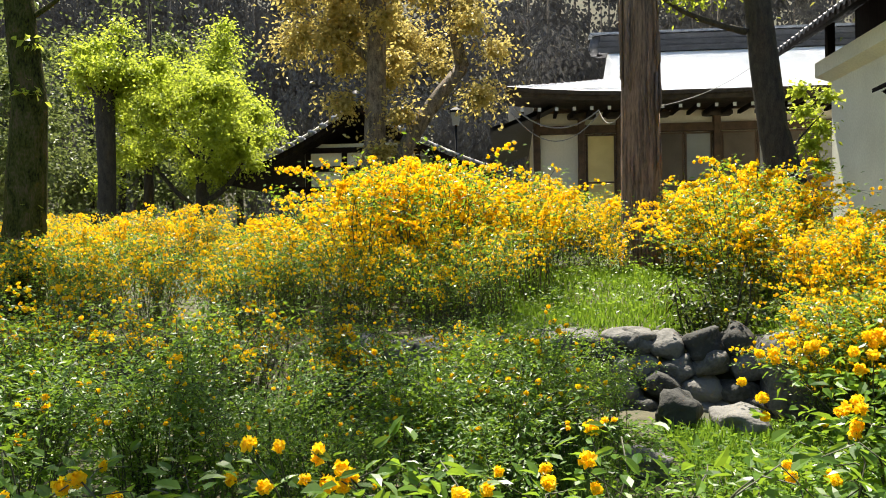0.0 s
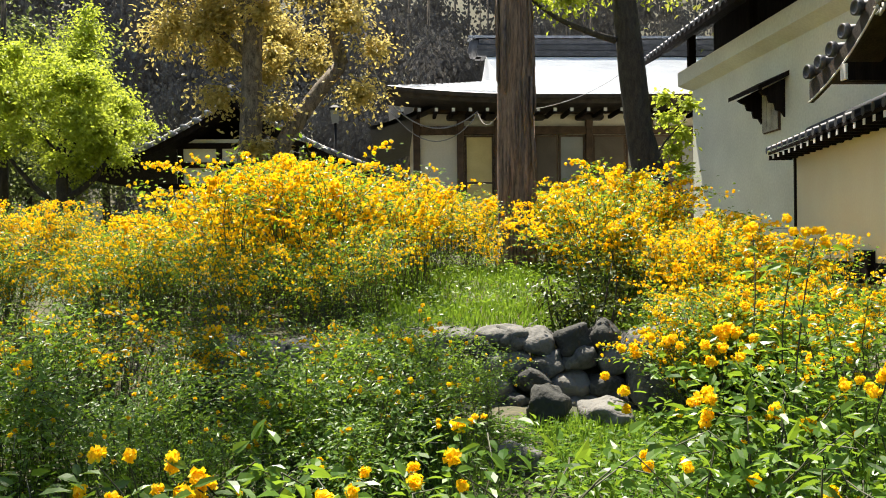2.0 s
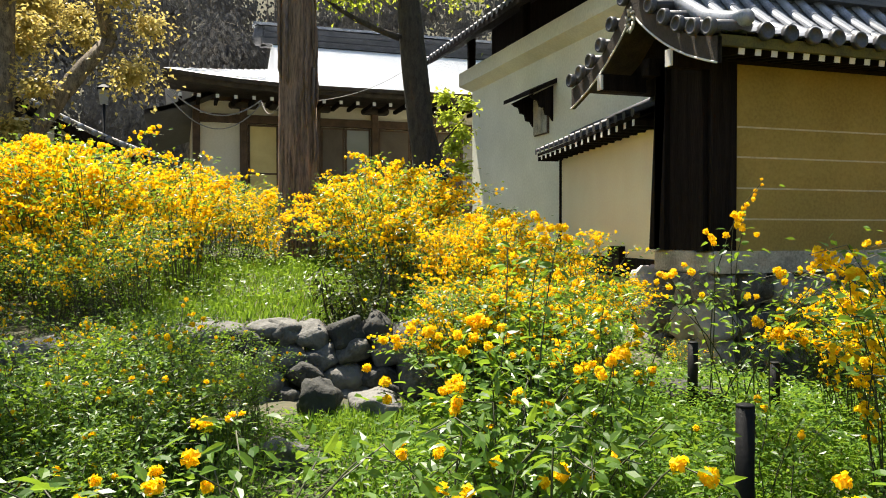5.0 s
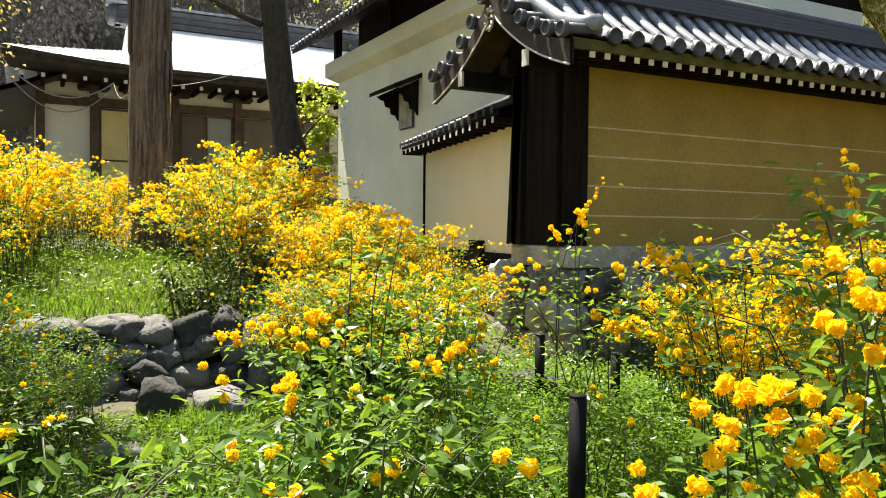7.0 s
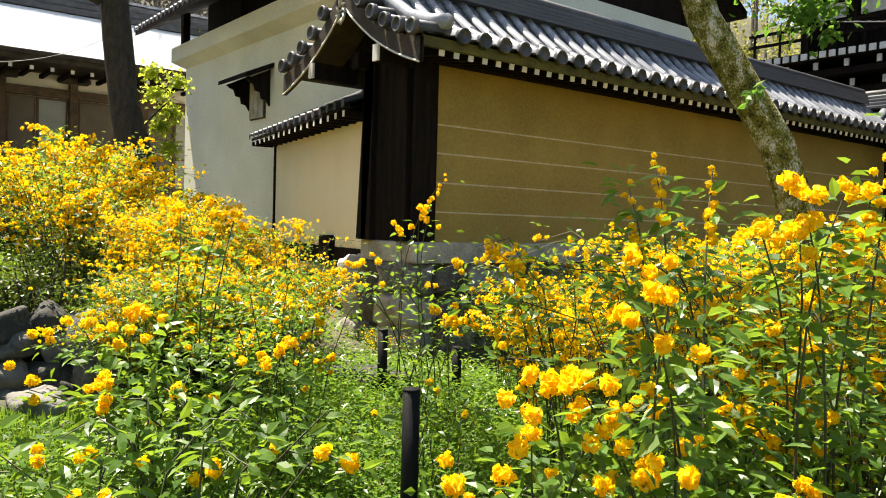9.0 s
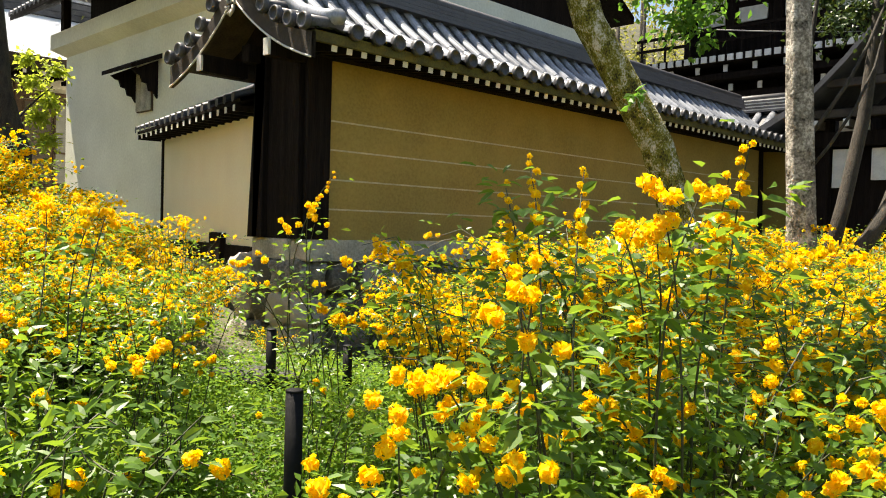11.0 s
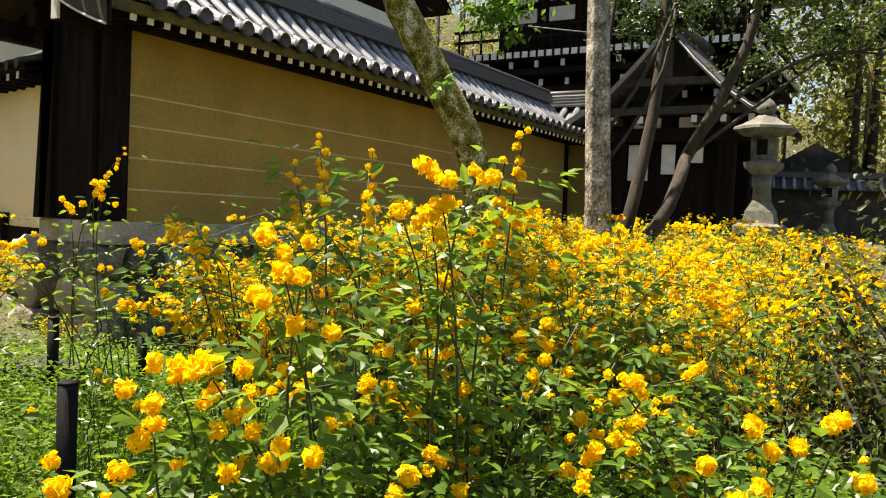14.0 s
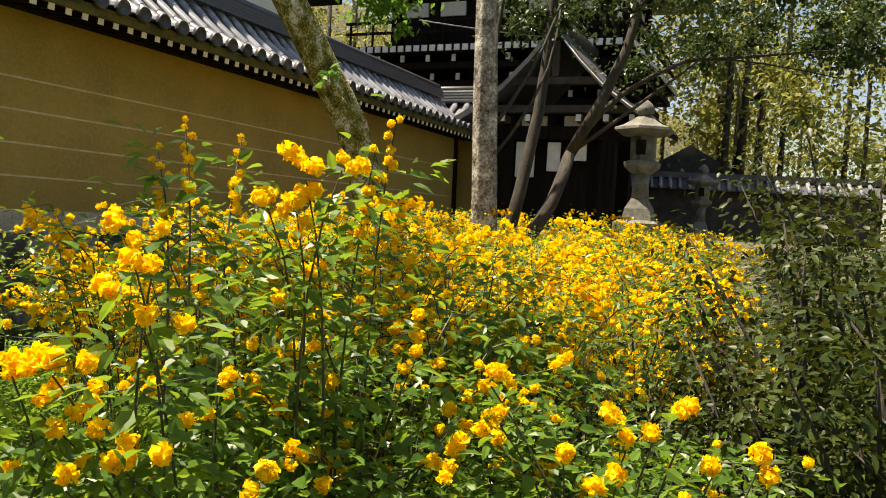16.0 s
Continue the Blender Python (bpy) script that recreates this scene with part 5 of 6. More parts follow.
for i in range(20):
    for y in (5.5, 6.3, 7.1):
        x = -6.6 + 0.34 * i + rng.uniform(-0.15, 0.15)
        kerria_thing(rng.choice(MIXED), (x, y + rng.uniform(-0.25, 0.25), ground_z(x, y) - 0.03), "leafy kerria shrub with scattered yellow blossoms on the slope", rng.uniform(0.5, 0.72), rng.uniform(0, 360), (rng.uniform(-12, 12), rng.uniform(-12, 12)))
# flowering bank towards the storehouse, sinking to the compound wall
for i in range(60):
    y = rng.uniform(5.6, 12.5)
    x = rng.uniform(0.27 * y + 0.55, min(5.3, 0.30 * y + 2.3))
    if x > 0.2 + 0.58 * y or x > 3.3 and y < 6.2:
        continue
    kerria_thing(rng.choice(FULL), (x, y, ground_z(x, y) - 0.05), "kerria shrub thick with double yellow blossoms on the bank", rng.uniform(0.72, 0.98) * (1.12 - 0.09 * x), rng.uniform(0, 360), (rng.uniform(-10, 10), rng.uniform(-10, 10)))
for i in range(20):
    y = rng.uniform(4.6, 6.8)
    x = rng.uniform(0.36, 0.5) * y
    kerria_thing(rng.choice(FULL if y > 5.3 else MIXED), (x, y, ground_z(x, y) - 0.05), "kerria shrub with double yellow blossoms on the bank", rng.uniform(0.6, 0.76), rng.uniform(0, 360), (rng.uniform(-10, 10), rng.uniform(-10, 10)))
# shrubs along the foot of the compound wall and towards the lantern
for i in range(80):
    x, y = rng.uniform(6.0, 12.6), rng.uniform(0.7, 6.0)
    if x < 6.6 and y > 4.2 or math.hypot(x - 16.2, y - 2.6) < 1.0:
        continue
    kerria_thing(rng.choice(FULL if x > 7.0 else MIXED), (x, y, ground_z(x, y) - 0.05), "kerria shrub in full blossom before the plastered wall", rng.uniform(0.85, 1.15) * (1.0 if x < 9 else 0.95), rng.uniform(0, 360), (rng.uniform(-10, 10), rng.uniform(-10, 10)))
for x, y, s in ((4.6, 6.3, 0.35), (5.9, 5.9, 0.7), (5.9, 5.2, 0.8), (6.2, 5.8, 0.85), (6.7, 6.0, 0.9), (5.6, 4.7, 0.7), (7.3, 6.1, 0.95), (6.1, 4.7, 0.85), (6.5, 5.2, 0.9)):
    kerria_thing(rng.choice(MIXED), (x, y, ground_z(x, y) - 0.05), "kerria shrub before the stone base of the wall", s, rng.uniform(0, 360), (rng.uniform(-10, 10), rng.uniform(-10, 10)))
for x, y, s in ((4.6, 1.5, 1.0), (5.6, 1.9, 1.05), (6.4, 1.5, 1.1), (4.5, 4.2, 0.78), (4.9, 4.35, 0.85), (4.75, 3.7, 0.85), (5.3, 4.2, 0.9), (5.25, 3.6, 0.95), (5.6, 4.4, 0.9), (6.8, 2.2, 1.1), (5.0, 3.4, 0.95), (6.2, 3.4, 1.05), (7.4, 1.6, 1.1), (5.6, 0.2, 0.95)):
    kerria_thing(rng.choice(FULL), (x, y, ground_z(x, y) - 0.05), "kerria shrub in full blossom before the plastered wall", s, rng.uniform(0, 360), (rng.uniform(-10, 10), rng.uniform(-10, 10)))
# near shrubs beside the path
for x, y, s in ((2.5, 0.9, 1.0), (3.0, 1.75, 1.1), (3.5, 0.9, 0.98), (4.2, 2.0, 1.1), (4.6, 0.6, 0.95), (5.2, 1.2, 1.05), (6.0, 2.6, 1.1), (5.4, 3.0, 1.05), (4.9, 2.6, 1.1), (5.9, 0.6, 1.1), (2.2, 3.6, 0.85), (2.4, 4.5, 0.75), (2.6, 5.1, 0.7), (2.9, 0.2, 0.75)):
    kerria_thing(rng.choice(FULL if x > 4.0 else NEAR), (x, y, ground_z(x, y) - 0.03), "kerria shrub with large double blossoms beside the path", s, rng.uniform(0, 360), (rng.uniform(-6, 6), rng.uniform(-6, 6)))
# leafy green undergrowth round the near canes
for x, y, s in ((2.05, 0.65, 0.85), (2.35, 1.35, 1.0), (1.95, 1.2, 0.8), (2.7, 0.35, 0.9), (3.3, 0.45, 1.0), (3.9, 0.9, 1.1), (2.0, 0.2, 0.65)):
    kerria_thing(rng.choice(GREEN), (x, y, ground_z(x, y) - 0.03), "leafy green kerria shrub beside the path", s, rng.uniform(0, 360), (rng.uniform(-8, 8), rng.uniform(-8, 8)))
# low leafy shoots at the edge of the path
for x, y, s in ((-0.5, 1.95, 1.25), (0.15, 2.25, 1.2), (-0.1, 2.3, 1.15), (-0.75, 2.1, 1.25), (-1.2, 2.5, 1.1), (1.0, 2.5, 1.15), (1.35, 2.6, 1.25), (1.2, 2.1, 1.2), (1.3, 2.45, 1.2), (2.75, 3.1, 0.9), (-1.7, 2.6, 1.1), (1.6, 3.1, 1.1)):
    kerria_thing(rng.choice(LOW), (x, y, ground_z(x, y) - 0.03), "low leafy kerria shoots with single large blossoms", s, rng.uniform(0, 360), (rng.uniform(-8, 8), rng.uniform(-8, 8)))
# taller loose shrubs reaching up before the plastered wall
for x, y, s in ((3.75, 3.05, 1.05), (4.35, 2.85, 1.15), (4.55, 2.25, 1.15), (5.1, 3.1, 1.25), (5.3, 2.4, 1.2), (4.2, 1.5, 1.1)):
    kerria_thing(rng.choice(FULL), (x, y, ground_z(x, y) - 0.03), "tall loose kerria shrub before the plastered wall", s, rng.uniform(0, 360), (rng.uniform(-6, 6), rng.uniform(-6, 6)))
# leafy shoots half hiding the stone bank
for x, y, k in ((0.30, 5.05, 0.62), (0.0, 5.25, 0.7), (0.58, 5.0, 0.5), (-0.3, 5.1, 0.7), (0.45, 4.6, 0.45)):
    kerria_thing(rng.choice(GREEN), (x, y, ground_z(x, y) - 0.03), "leafy green kerria shrub before the stone bank", k, rng.uniform(0, 360), (rng.uniform(-8, 8), rng.uniform(-8, 8)))


def tall_kerria(foot, tips, label, seed, leafy=92, cluster=(3, 6)):
    """A near shrub whose canes end in clusters of big blossoms; tips are places in the garden."""
    g = np.random.default_rng(seed)
    w = thing("kerria_shrub", foot, label, "shrub", "kerria shrubs in the garden")
    wood, green = Shape(), Shape()
    green.smooth = False
    f0 = np.array(foot)
    for tip in tips:
        tip = np.array(tip) - f0
        k = np.linspace(0, 1, 8)[:, None]
        base = np.array([g.uniform(-0.28, 0.28), g.uniform(-0.28, 0.28), 0])
        ctrl = base * 0.5 + tip * np.array([0.35, 0.35, 0.75]) + g.normal(size=3) * np.array([0.1, 0.1, 0.03])
        pts = base * (1 - k) ** 2 + ctrl * 2 * k * (1 - k) + tip * k ** 2 - np.array([0, 0, 0.03])
        wood.tube([tuple(p) for p in pts], [0.0045, 0.0045, 0.004, 0.004, 0.0035, 0.003, 0.0025, 0.002], 5, cap=False)
        n = leafy
        t = g.uniform(0.1, 0.97, n)
        i = np.minimum((t * 7).astype(int), 6)
        fr = (t * 7 - i)[:, None]
        p = pts[i] * (1 - fr) + pts[i + 1] * fr
        off = unit(g.normal(size=p.shape) * np.array([1, 1, 0.4]))
        p = p + off * g.uniform(0.0, 0.17, (n, 1))
        v, f = leaves(g, p, unit(np.array([0, 0, 1.0]) + g.normal(size=p.shape) * 0.45), unit(off - np.array([0, 0, 0.3])), 0.06, 0.032, 0.18, detail=True)
        green.add(v, f)
        spray = tip[2] + f0[2] > 1.66
        for b in range(9 if spray else g.integers(*cluster)):
            q = tip + g.normal(size=3) * np.array([0.05, 0.05, 0.04]) * (b > 0)
            r = 0.025 * g.uniform(0.8, 1.15)
            if spray:
                # a slender end set with small blossoms, smallest at the tip
                q = tip + (pts[-3] - pts[-1]) * 0.09 * b + g.normal(size=3) * 0.008 + np.array([0, 0, -0.02])
                r = 0.012 + 0.0013 * b
            turn = Vector(g.normal(size=3) * 0.5 + np.array([-0.3, -0.3, 0.6])).to_track_quat("Z", "Y").to_matrix().to_4x4()
            part("blossom", BLOSSOMS[int(g.integers(0, 6))], PETAL, w, m=Matrix.Translation(q) @ turn @ Matrix.Scale(r, 4))
    part("stem_clump", wood, STEM, w)
    part("foliage", green, KERRIA_LEAF, w)
    return w


CANES_A = [(1.71, 0.93, 1.37), (1.72, 0.99, 1.41), (1.7, 0.93, 1.27), (1.56, 1.11, 1.18), (1.58, 1.03, 1.19), (1.67, 1.04, 1.17), (1.5, 1.1, 1.08), (1.59, 1.07, 1.11), (1.68, 1.04, 1.09), (1.43, 1.11, 1.0), (1.55, 0.95, 1.0), (1.65, 0.91, 1.01)]
CANES_B = [(2.04, 0.83, 1.51), (2.1, 0.85, 1.59), (2.19, 0.81, 1.62), (2.08, 0.94, 1.52), (2.33, 0.8, 1.68), (2.4, 0.78, 1.77), (2.45, 1.54, 1.77), (2.48, 1.34, 1.73), (2.41, 1.6, 1.67), (2.62, 0.79, 1.1), (2.65, 0.58, 1.02), (2.47, 0.49, 0.96), (2.22, 0.49, 0.96)]
CANES_C = [(1.7, 3.08, 1.53), (1.63, 3.09, 1.48), (1.59, 3.4, 1.55), (1.22, 2.85, 1.1), (1.27, 2.85, 1.16), (1.09, 2.77, 0.93), (1.08, 3.49, 1.02), (1.22, 3.46, 1.05), (1.0, 3.4, 0.84), (1.72, 2.66, 1.03), (1.53, 2.59, 1.0), (1.09, 2.67, 0.9)]
tall_kerria((1.85, 1.1, ground_z(1.85, 1.1) - 0.02), CANES_A, "tall kerria canes with clusters of large blossoms", 81)
tall_kerria((2.25, 1.05, ground_z(2.25, 1.05) - 0.02), CANES_B, "arching kerria canes with large golden blossoms", 82)
CANES_D = [(3.5, 3.94, 1.85), (3.35, 4.01, 1.62), (3.24, 4.07, 1.47), (3.33, 3.91, 1.53), (2.72, 4.0, 1.22), (2.85, 3.93, 1.26), (3.01, 3.96, 1.28), (3.52, 3.46, 1.32), (3.59, 3.42, 1.29), (3.59, 3.31, 1.27), (3.4, 3.64, 1.23), (3.06, 3.47, 1.02), (3.17, 3.41, 0.99)]
tall_kerria((3.5, 4.3, ground_z(3.5, 4.3) - 0.02), CANES_D, "slender kerria sprays before the wall corner", 84, 26)
CANES_E = [(2.24, -0.16, 1.06), (2.23, -0.18, 1.02), (2.23, -0.07, 1.02), (2.22, 0.1, 1.05), (2.23, 0.05, 1.07), (2.19, 0.11, 0.98), (2.18, 0.22, 1.01), (2.17, 0.39, 1.16), (2.16, 0.36, 1.08), (2.08, 0.45, 0.94), (2.25, -0.02, 1.13)]
tall_kerria((2.45, 0.15, ground_z(2.45, 0.15) - 0.02), CANES_E, "kerria canes with large blossoms leaning over the path", 85, 40, (1, 3))
CANES_F = [(-0.54, 2.04, 0.94), (-0.5, 1.99, 0.89), (-0.48, 2.05, 0.91), (-0.46, 2.1, 0.88), (-0.57, 2.02, 0.89), (-0.67, 2.12, 0.95), (-0.78, 2.19, 0.94), (-0.07, 2.29, 0.84), (0.17, 2.1, 0.93), (0.07, 2.18, 0.84), (0.22, 2.51, 0.92), (-0.1, 2.18, 0.82)]
tall_kerria((-0.35, 2.15, ground_z(-0.35, 2.15) - 0.02), CANES_F[:7], "low kerria canes with golden blossoms at the path edge", 86, 34, (1, 3))
tall_kerria((0.45, 2.3, ground_z(0.45, 2.3) - 0.02), CANES_F[7:], "low kerria canes with single golden blossoms", 87, 34, (1, 2))
tall_kerria((1.55, 3.1, ground_z(1.55, 3.1) - 0.02), CANES_C, "slender kerria canes with golden blossom clusters", 83)


# ---- dry stone bank, boulders ----
rng = random.Random(8)
bank = thing("stone_bank", (1.5, 5.9, 0.2), "low dry bank of dark rounded field stones", "stone wall", kind="structure")
for k in range(4):
    x = -1.6 + 0.11 * k
    while x < 3.0:
        ww = rng.uniform(0.16, 0.32)
        part("stone", rock_mesh(rng, "stone", ww * 1.08, 0.34, rng.uniform(0.17, 0.23), 3, 0.22), STONE, bank, m=pose(x - 1.5 + ww / 2, bank_line(x) - 5.9 - 0.16 + 0.07 * k + rng.uniform(-0.04, 0.04), 0.06 + k * 0.155 + rng.uniform(-0.04, 0.04), rng.uniform(-14, 14), rng.uniform(-30, 30), rng.uniform(-15, 15)))
        x += ww
for x, sx in ((0.35, 0.5), (0.82, 0.42)):
    part("stone", rock_mesh(rng, "stone", sx, 0.34, 0.11, 3, 0.12), STONE, bank, "flat capping stone", m=pose(x - 1.5, bank_line(x) - 5.9 + 0.05, 0.60, 4, rng.uniform(-4, 4), rng.uniform(-10, 10)))
for x, y, sx, sy, sz in ((1.92, 5.6, 0.5, 0.45, 0.62), (1.02, 5.2, 0.3, 0.25, 0.27), (1.4, 5.15, 0.4, 0.3, 0.18), (0.7, 4.4, 0.28, 0.22, 0.14), (1.2, 2.9, 0.22, 0.2, 0.18), (-0.7, 2.9, 0.35, 0.3, 0.2), (3.6, 4.9, 0.7, 0.4, 0.16), (2.0, 2.7, 0.4, 0.3, 0.12)):
    b = new("boulder", rock_mesh(rng, "boulder", sx, sy, sz, 3, 0.32))
    b.data.materials.append(STONE)
    b.matrix_basis = pose(x, y, ground_z(x, y) + sz * 0.35, 0, 0, rng.uniform(0, 360))
    tagged(b, "grey weathered boulder in the planting", "boulder", "boulders")


# ---- black posts ----
def black_post(x, y, top, r=0.045, lean=(0, 0)):
    z = ground_z(x, y) - 0.1
    w = thing("garden_post", (x, y, z), "black painted wooden stake beside the shrubs", "post", "black stakes")
    part("shaft", Shape().tube([(0, 0, 0), (lean[0] * 0.5, lean[1] * 0.5, (top - z) * 0.5), (lean[0], lean[1], top - z - 0.012)], [r, r, r], 14), POST_PAINT, w)
    part("cap", Shape().lathe([(r * 1.02, top - z - 0.012), (r * 1.02, top - z - 0.004), (r * 0.8, top - z)], 14, (lean[0], lean[1], 0)), POST_PAINT, w)
    return w


black_post(2.355, 2.69, 0.80, 0.038)
black_post(4.05, 4.45, 0.62, 0.035)
black_post(3.51, 4.63, 0.76, 0.035)


# ---- far forest on the hillside ----
def build_forest(name, label, seed, spots, leaf, height, crown_r, per_tree, size, trunk_r, hang=0.0, bark=BARK_DARK):
    """Tall far trees, joined: trunks and foliage."""
    r, g = random.Random(seed), np.random.default_rng(seed)
    w = thing(name, (0, 0, 0), label, "trees", kind="stuff")
    trunks, blobs = Shape(), []
    for x, y in spots:
        z = ground_z(x, y)
        h = height * r.uniform(0.75, 1.2)
        lean = r.uniform(-0.4, 0.4)
        trunks.tube([(x, y, z - 0.3), (x + lean * 0.5, y, z + h * 0.5), (x + lean, y, z + h * 0.95)], [trunk_r * r.uniform(0.7, 1.3), trunk_r * 0.7, trunk_r * 0.2], 6)
        for k in range(7):
            f = r.uniform(0.32, 1.0)
            rr = crown_r * (1.25 - f) * r.uniform(0.7, 1.3) + 0.35
            a = r.uniform(0, 6.28)
            blobs.append((x + lean * f + math.cos(a) * rr * 0.7, y + math.sin(a) * rr * 0.7, z + h * f, rr))
    part("trunks", trunks, bark, w)
    part("foliage", crown(g, blobs, per_tree * len(spots), size, hang), leaf, w)
    return w


rng = random.Random(31)
spots = [(rng.uniform(-40, 32), rng.uniform(33, 52)) for _ in range(120)]
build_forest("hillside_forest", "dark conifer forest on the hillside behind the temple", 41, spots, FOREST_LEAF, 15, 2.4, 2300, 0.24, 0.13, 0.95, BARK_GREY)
spots = [(rng.uniform(-22, -8.5), rng.uniform(20, 30)) for _ in range(16)]
build_forest("garden_woods", "mixed green trees at the edge of the garden", 42, spots, GARDEN_LEAF, 7.5, 1.9, 3000, 0.17, 0.16)
spots = [(rng.uniform(24, 56), rng.uniform(-26, 9)) for _ in range(46)]
build_forest("eastern_woods", "sunlit spring woods beyond the lantern", 43, spots, OLIVE_LEAF, 12, 3.0, 1300, 0.26, 0.13)
spots = [(rng.uniform(14, 60), rng.uniform(15, 34)) for _ in range(44)]
build_forest("temple_woods", "green trees standing behind the compound wall", 44, spots, OLIVE_LEAF, 17, 3.0, 800, 0.27, 0.2)


# ---- dark camellia beside the path ----
def build_camellia(at, seed, label, height=2.2, spread=0.9, n=2500):
    g, r = np.random.default_rng(seed), random.Random(seed)
    w = thing("camellia_shrub", at, label, "shrub", "camellia shrubs")
    wood, blobs = Shape(), []
    for i in range(14):
        a, o, h = r.uniform(0, 6.28), spread * r.uniform(0.2, 1), height * r.uniform(0.5, 1)
        tip = (math.cos(a) * o, math.sin(a) * o, h)
        wood.tube(limb_points(r, (0, 0, 0), tip, 0.1), [0.018, 0.015, 0.012, 0.01, 0.007, 0.004], 5)
        for f in (0.45, 0.7, 0.9, 1.0):
            blobs.append((tip[0] * f, tip[1] * f, tip[2] * f, 0.28))
    part("branch_clump", wood, BARK_DARK, w)
    c, rad = np.array(blobs)[:, :3], np.array(blobs)[:, 3]
    pick = g.integers(0, len(blobs), n)
    d = unit(g.normal(size=(n, 3)))
    p = c[pick] + d * (rad[pick] * g.uniform(0.1, 1.0, n))[:, None]
    green = Shape()
    nrm = unit(np.array([0, 0, 0.9]) + d * 0.5 + g.normal(size=(n, 3)) * 0.5)
    green.add(*leaves(g, p, nrm, unit(d + np.array([0, 0, -0.2])), 0.052, 0.027, 0.1, detail=True))
    part("foliage", green, CAMELLIA_LEAF, w, "glossy dark green leaves, shade put into the tone")
    return w


for i, (x, y, h) in enumerate(((4.3, 0.0, 1.15), (3.7, -0.45, 1.35), (5.4, -0.1, 1.4), (4.4, -0.5, 1.6), (3.4, -1.05, 1.5), (5.0, -0.75, 2.2), (6.0, -0.7, 2.3), (7.2, -1.2, 2.5), (5.8, -2.0, 2.6), (4.4, -1.3, 2.3))):
    build_camellia((x, y, ground_z(x, y) - 0.05), 60 + i, "dark glossy-leaved camellia shrub beside the path", h)


# ---- ground cover and grass ----
def scatter(seed, n, boxes, keep=None):
    g = np.random.default_rng(seed)
    out = []
    per = n // len(boxes)
    for (x0, x1, y0, y1) in boxes:
        for x, y in zip(g.uniform(x0, x1, per), g.uniform(y0, y1, per)):
            if (keep is None or keep(x, y)) and not (0.2 < x < 2.4 and 5.3 < y < 5.95):
                out.append((x, y, ground_z(x, y)))
    return np.array(out), g


def build_grass(name, label, seed, n, boxes, height, mat):
    p, g = scatter(seed, n, boxes)
    m = len(p)
    a = g.uniform(0, 6.28, m)
    up = unit(np.stack([np.cos(a) * 0.35, np.sin(a) * 0.35, np.ones(m)], 1) + g.normal(size=(m, 3)) * 0.15)
    nrm = unit(np.cross(up, g.normal(size=(m, 3))))
    s = Shape()
    s.smooth = False
    v, f = leaves(g, p - np.array([0, 0, 0.01]), nrm, up, height, 0.012, 0.2)
    s.add(v, f)
    ob = new(name, s.mesh(name))
    ob.data.materials.append(mat)
    return tagged(ob, label, "grass", kind="stuff")


build_grass("grass", "fresh green grass on the bank below the cedar", 71, 34000, [(-0.4, 3.0, 6.1, 11.2), (0.9, 5.4, 2.6, 5.2)], 0.11, GRASS)
build_grass("tall_grass", "tall thin grass among the shrubs", 72, 800, [(-1.6, 0.5, 3.4, 4.6)], 0.36, STEM_GREEN)


def build_cover(name, label, seed, n, boxes, height, size, mat):
    """Low leafy plants: a few leaves on each short stalk."""
    p, g = scatter(seed, n, boxes)
    m = len(p)
    q = p + np.stack([g.normal(size=m) * 0.03, g.normal(size=m) * 0.03, g.uniform(0.02, 1.0, m) * height * np.where((p[:, 0] > 0.3) & (p[:, 0] < 2.3) & (p[:, 1] > 4.3) & (p[:, 1] < 6.0), 0.25, 1.0)], 1)
    d = unit(np.stack([g.normal(size=m), g.normal(size=m), g.uniform(-0.2, 0.4, m)], 1))
    nrm = unit(np.array([0, 0, 1.0]) + g.normal(size=(m, 3)) * 0.4)
    s = Shape()
    s.smooth = False
    v, f = leaves(g, q, nrm, d, size, size * 0.5, 0.15)
    s.add(v, f)
    ob = new(name, s.mesh(name))
    ob.data.materials.append(mat)
    return tagged(ob, label, "ground cover", kind="stuff")


build_cover("ground_cover", "low leafy ground cover beneath the shrubs", 73, 66000, [(-6.0, 5.8, 2.0, 5.4), (-9, 5.5, 6.5, 13.5), (1.0, 15.0, -1.0, 6.5)], 0.26, 0.05, KERRIA_LEAF)
build_cover("weeds", "bright low weeds in front of the stone bank", 74, 42000, [(-2.5, 2.6, 2.3, 5.4), (2.2, 5.6, 2.2, 5.6)], 0.2, 0.042, GRASS)


# ---- dark evergreen plant at the end of the stone bank ----
build_camellia((1.52, 6.3, ground_z(1.52, 6.3) - 0.35), 77, "dark broad-leaved plant at the end of the stone bank", 0.9, 0.36, 1500)


# ---- overhead cables, lamp, pole ----
def cable(a, b, sag, label, r=0.012):
    a, b = Vector(a), Vector(b)
    pts = [a.lerp(b, k / 14) - Vector((0, 0, sag * 4 * (k / 14) * (1 - k / 14))) for k in range(15)]
    ob = new("cable", Shape().tube(pts, [r] * 15, 5).mesh("cable"))
    ob.data.materials.append(CABLE)
    return tagged(ob, label, "cable", "overhead cables")


cable((-1.6, 12.5, 7.2), (-0.1, 20.9, 5.2), 0.1, "dark cable running down to the hall's eave", 0.016)
cable((-0.1, 20.9, 5.2), (2.2, 21.0, 5.0), 0.55, "pale sagging cable under the hall's eave", 0.018)
cable((-0.1, 20.9, 5.0), (2.2, 21.0, 4.9), 0.75, "pale sagging cable under the hall's eave", 0.014)
cable((2.2, 21.0, 5.0), (1.55, 11.6, 3.4), 0.25, "pale cable tied to the cedar trunk", 0.006)
cable((2.0, 11.6, 3.45), (4.2, 14.6, 4.6), 0.1, "thin cable between cedar and garden tree", 0.005)

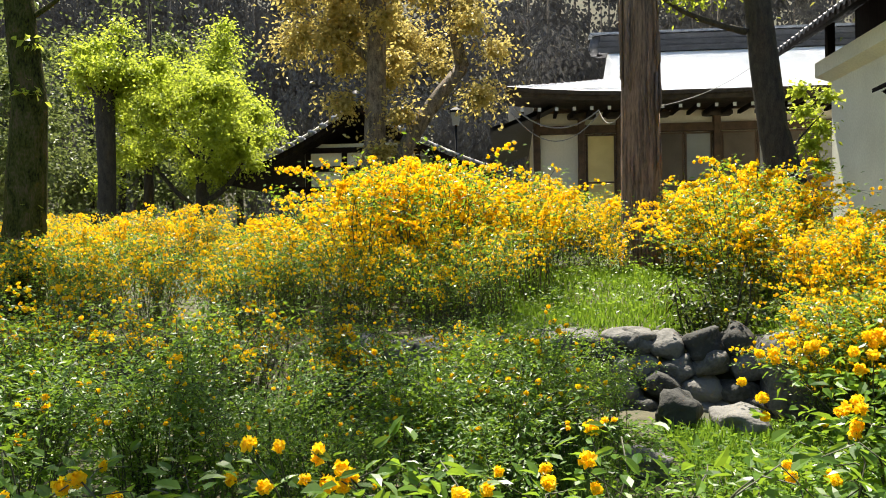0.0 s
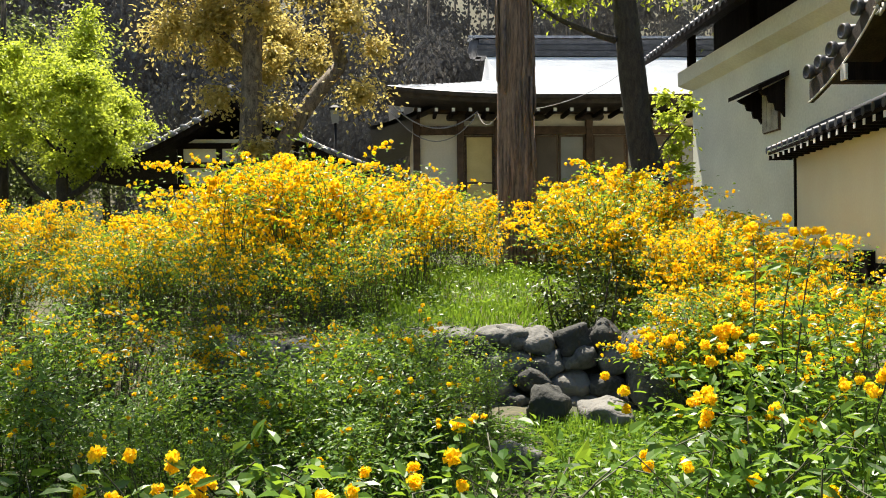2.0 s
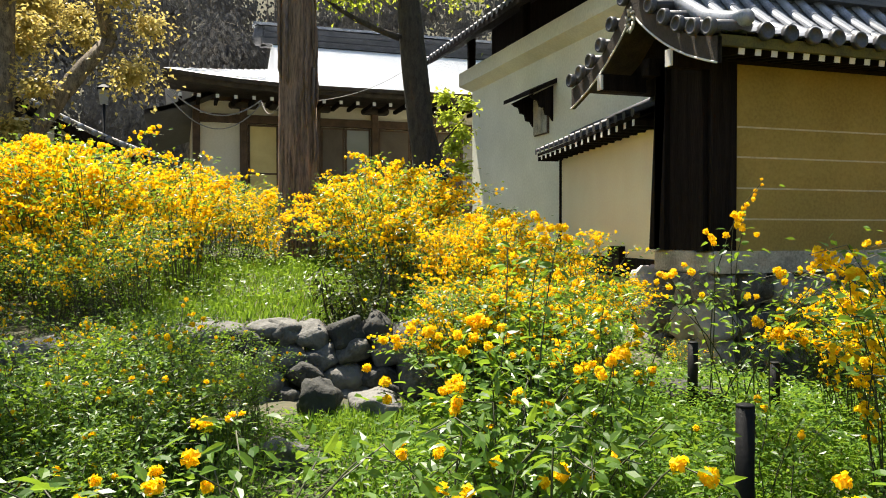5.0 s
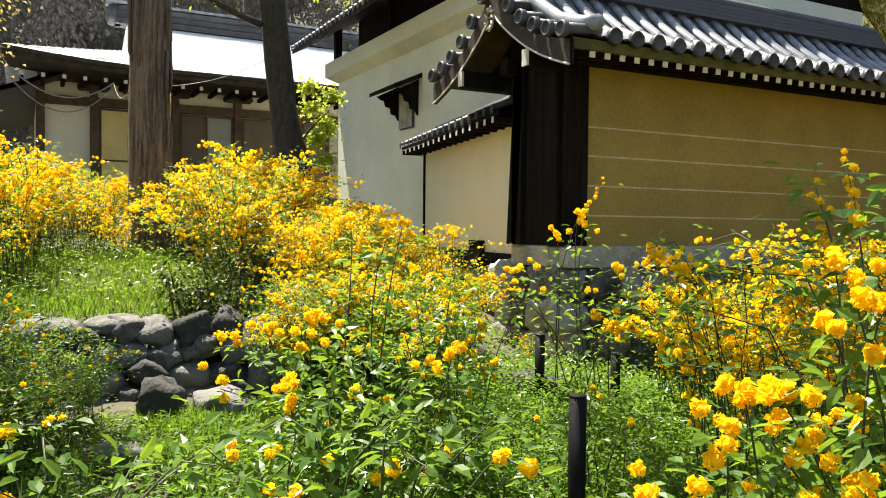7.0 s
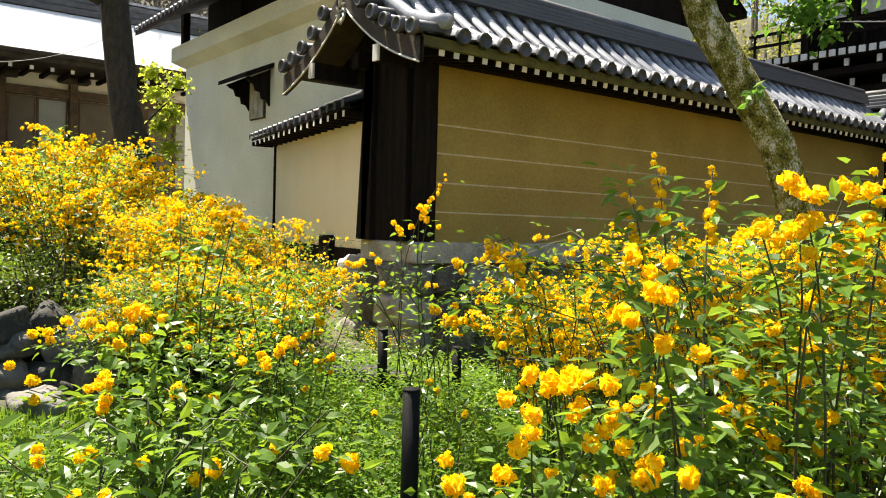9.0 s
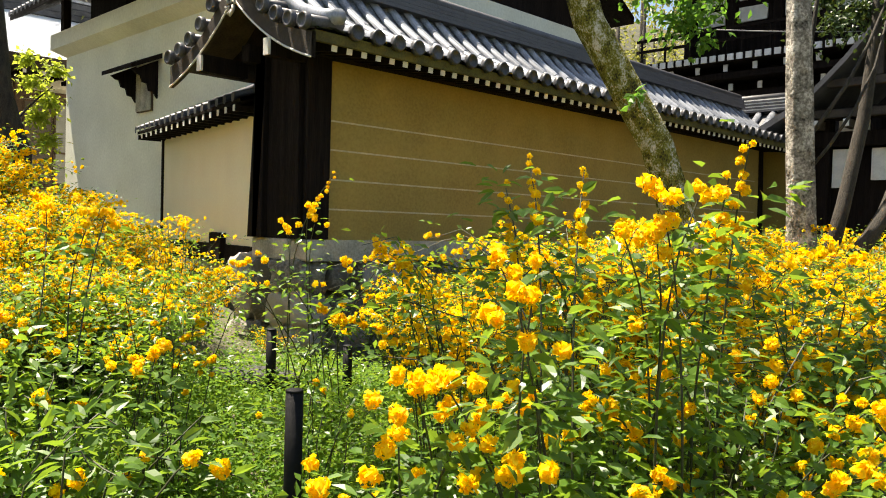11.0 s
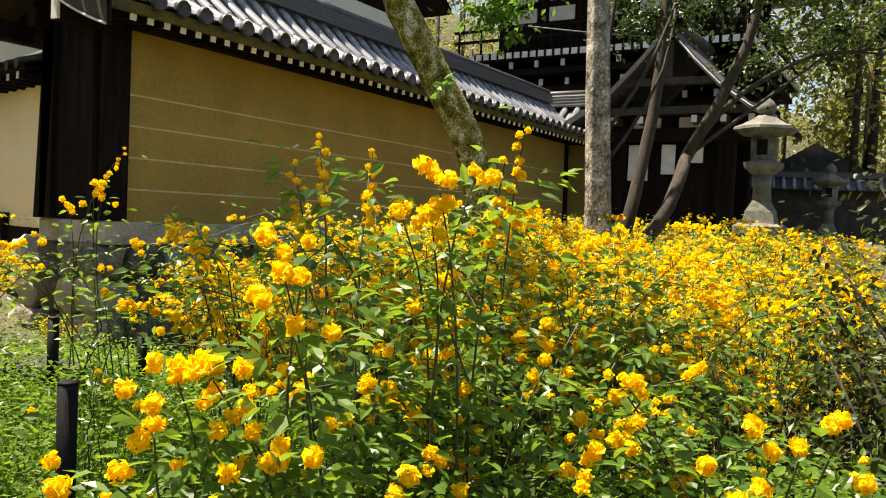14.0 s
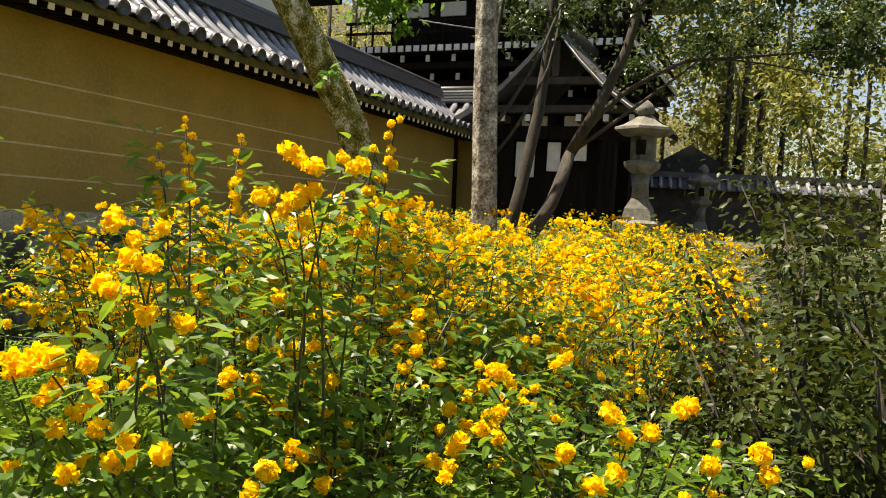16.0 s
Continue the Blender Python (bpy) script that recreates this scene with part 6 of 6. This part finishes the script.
lamp = thing("garden_lamp", (-1.53, 20.6, ground_z(-1.53, 20.6)), "square garden lamp on a slim dark pole", "lamp")
part("pole", Shape().tube([(0, 0, -0.1), (0, 0, 3.45)], [0.04, 0.035], 8), POST_PAINT, lamp)
part("shade", Shape().lathe([(0.12, 3.45), (0.17, 3.78)], 4, turn=0.8), SHOJI, lamp, "pale lamp glass", smooth=False)
part("cap", Shape().lathe([(0.21, 3.78), (0.19, 3.84), (0.05, 3.92)], 4, turn=0.8), POST_PAINT, lamp, smooth=False)

pole = thing("utility_pole", (30.4, 1.85, ground_z(30.4, 1.85)), "dark utility pole with two round floodlights", "pole")
part("shaft", Shape().tube([(0, 0, -0.2), (0, 0, 7.6)], [0.17, 0.13], 10), POST_PAINT, pole)
for s in (-1, 1):
    part("floodlight", Shape().tube([(0, 0.25 * s, 5.05), (-0.05, 0.8 * s, 5.0)], [0.16, 0.24], 10), POST_PAINT, pole)
part("cross_arm", Shape().box(-0.06, 0.06, -0.9, 0.9, 7.0, 7.1), POST_PAINT, pole, smooth=False)
cable((30.4, 1.85, 8.4), (17.0, 8.0, 6.0), 0.3, "grey cable crossing before the gate", 0.014)


# ---- tiled boundary wall and small lantern beyond the big lantern ----
def boundary_wall(at, length, rz, top):
    w = thing("boundary_wall", at, "low grey wall with dark tiled coping", "wall", kind="structure", rz=rz)
    part("plaster", Shape().box(0, length, -0.15, 0.15, -0.3, top), BARGE_WOOD, w, "dark weathered boarding", smooth=False)
    s = Shape()
    s.smooth = False
    s.add([(0, -0.5, top), (length, -0.5, top), (0, 0, top + 0.35), (length, 0, top + 0.35), (0, 0.5, top), (length, 0.5, top)], [(0, 1, 3, 2), (2, 3, 5, 4), (0, 2, 4), (1, 5, 3)])
    part("coping", s, TILE_DARK, w)
    row = Shape().tube([(0, -0.52, top + 0.03), (0, 0, top + 0.38)], [0.06, 0.06], 8).mesh("cover_row")
    n = int(length / 0.26)
    for i in range(n):
        part("cover_row", row, TILE, w, m=pose(0.13 + i * 0.26, 0, 0))
    part("ridge", Shape().box(0, length, -0.1, 0.1, top + 0.34, top + 0.5), TILE_DARK, w, smooth=False)
    return w


boundary_wall((23.5, 5.6, 1.2), 8.0, -80, 1.5)
build_lantern((20.5, 1.9, ground_z(20.5, 1.9) - 0.05), 0.72, "small dark stone lantern among the trees")
hut = thing("garden_hut", (32.0, 3.4, ground_z(32, 3.4) - 0.1), "small hut with a grey gabled roof among trees", "hut")
part("wall", Shape().box(-1.2, 1.2, -1.6, 1.6, 0, 2.2), BROWN_WOOD, hut, smooth=False)
roof = Shape()
roof.smooth = False
roof.add([(-2, -2.2, 2.1), (2, -2.2, 2.1), (-2, 0, 3.4), (2, 0, 3.4), (-2, 2.2, 2.1), (2, 2.2, 2.1)], [(0, 1, 3, 2), (2, 3, 5, 4), (0, 2, 4), (1, 5, 3)])
part("roof", roof, TILE_DARK, hut)
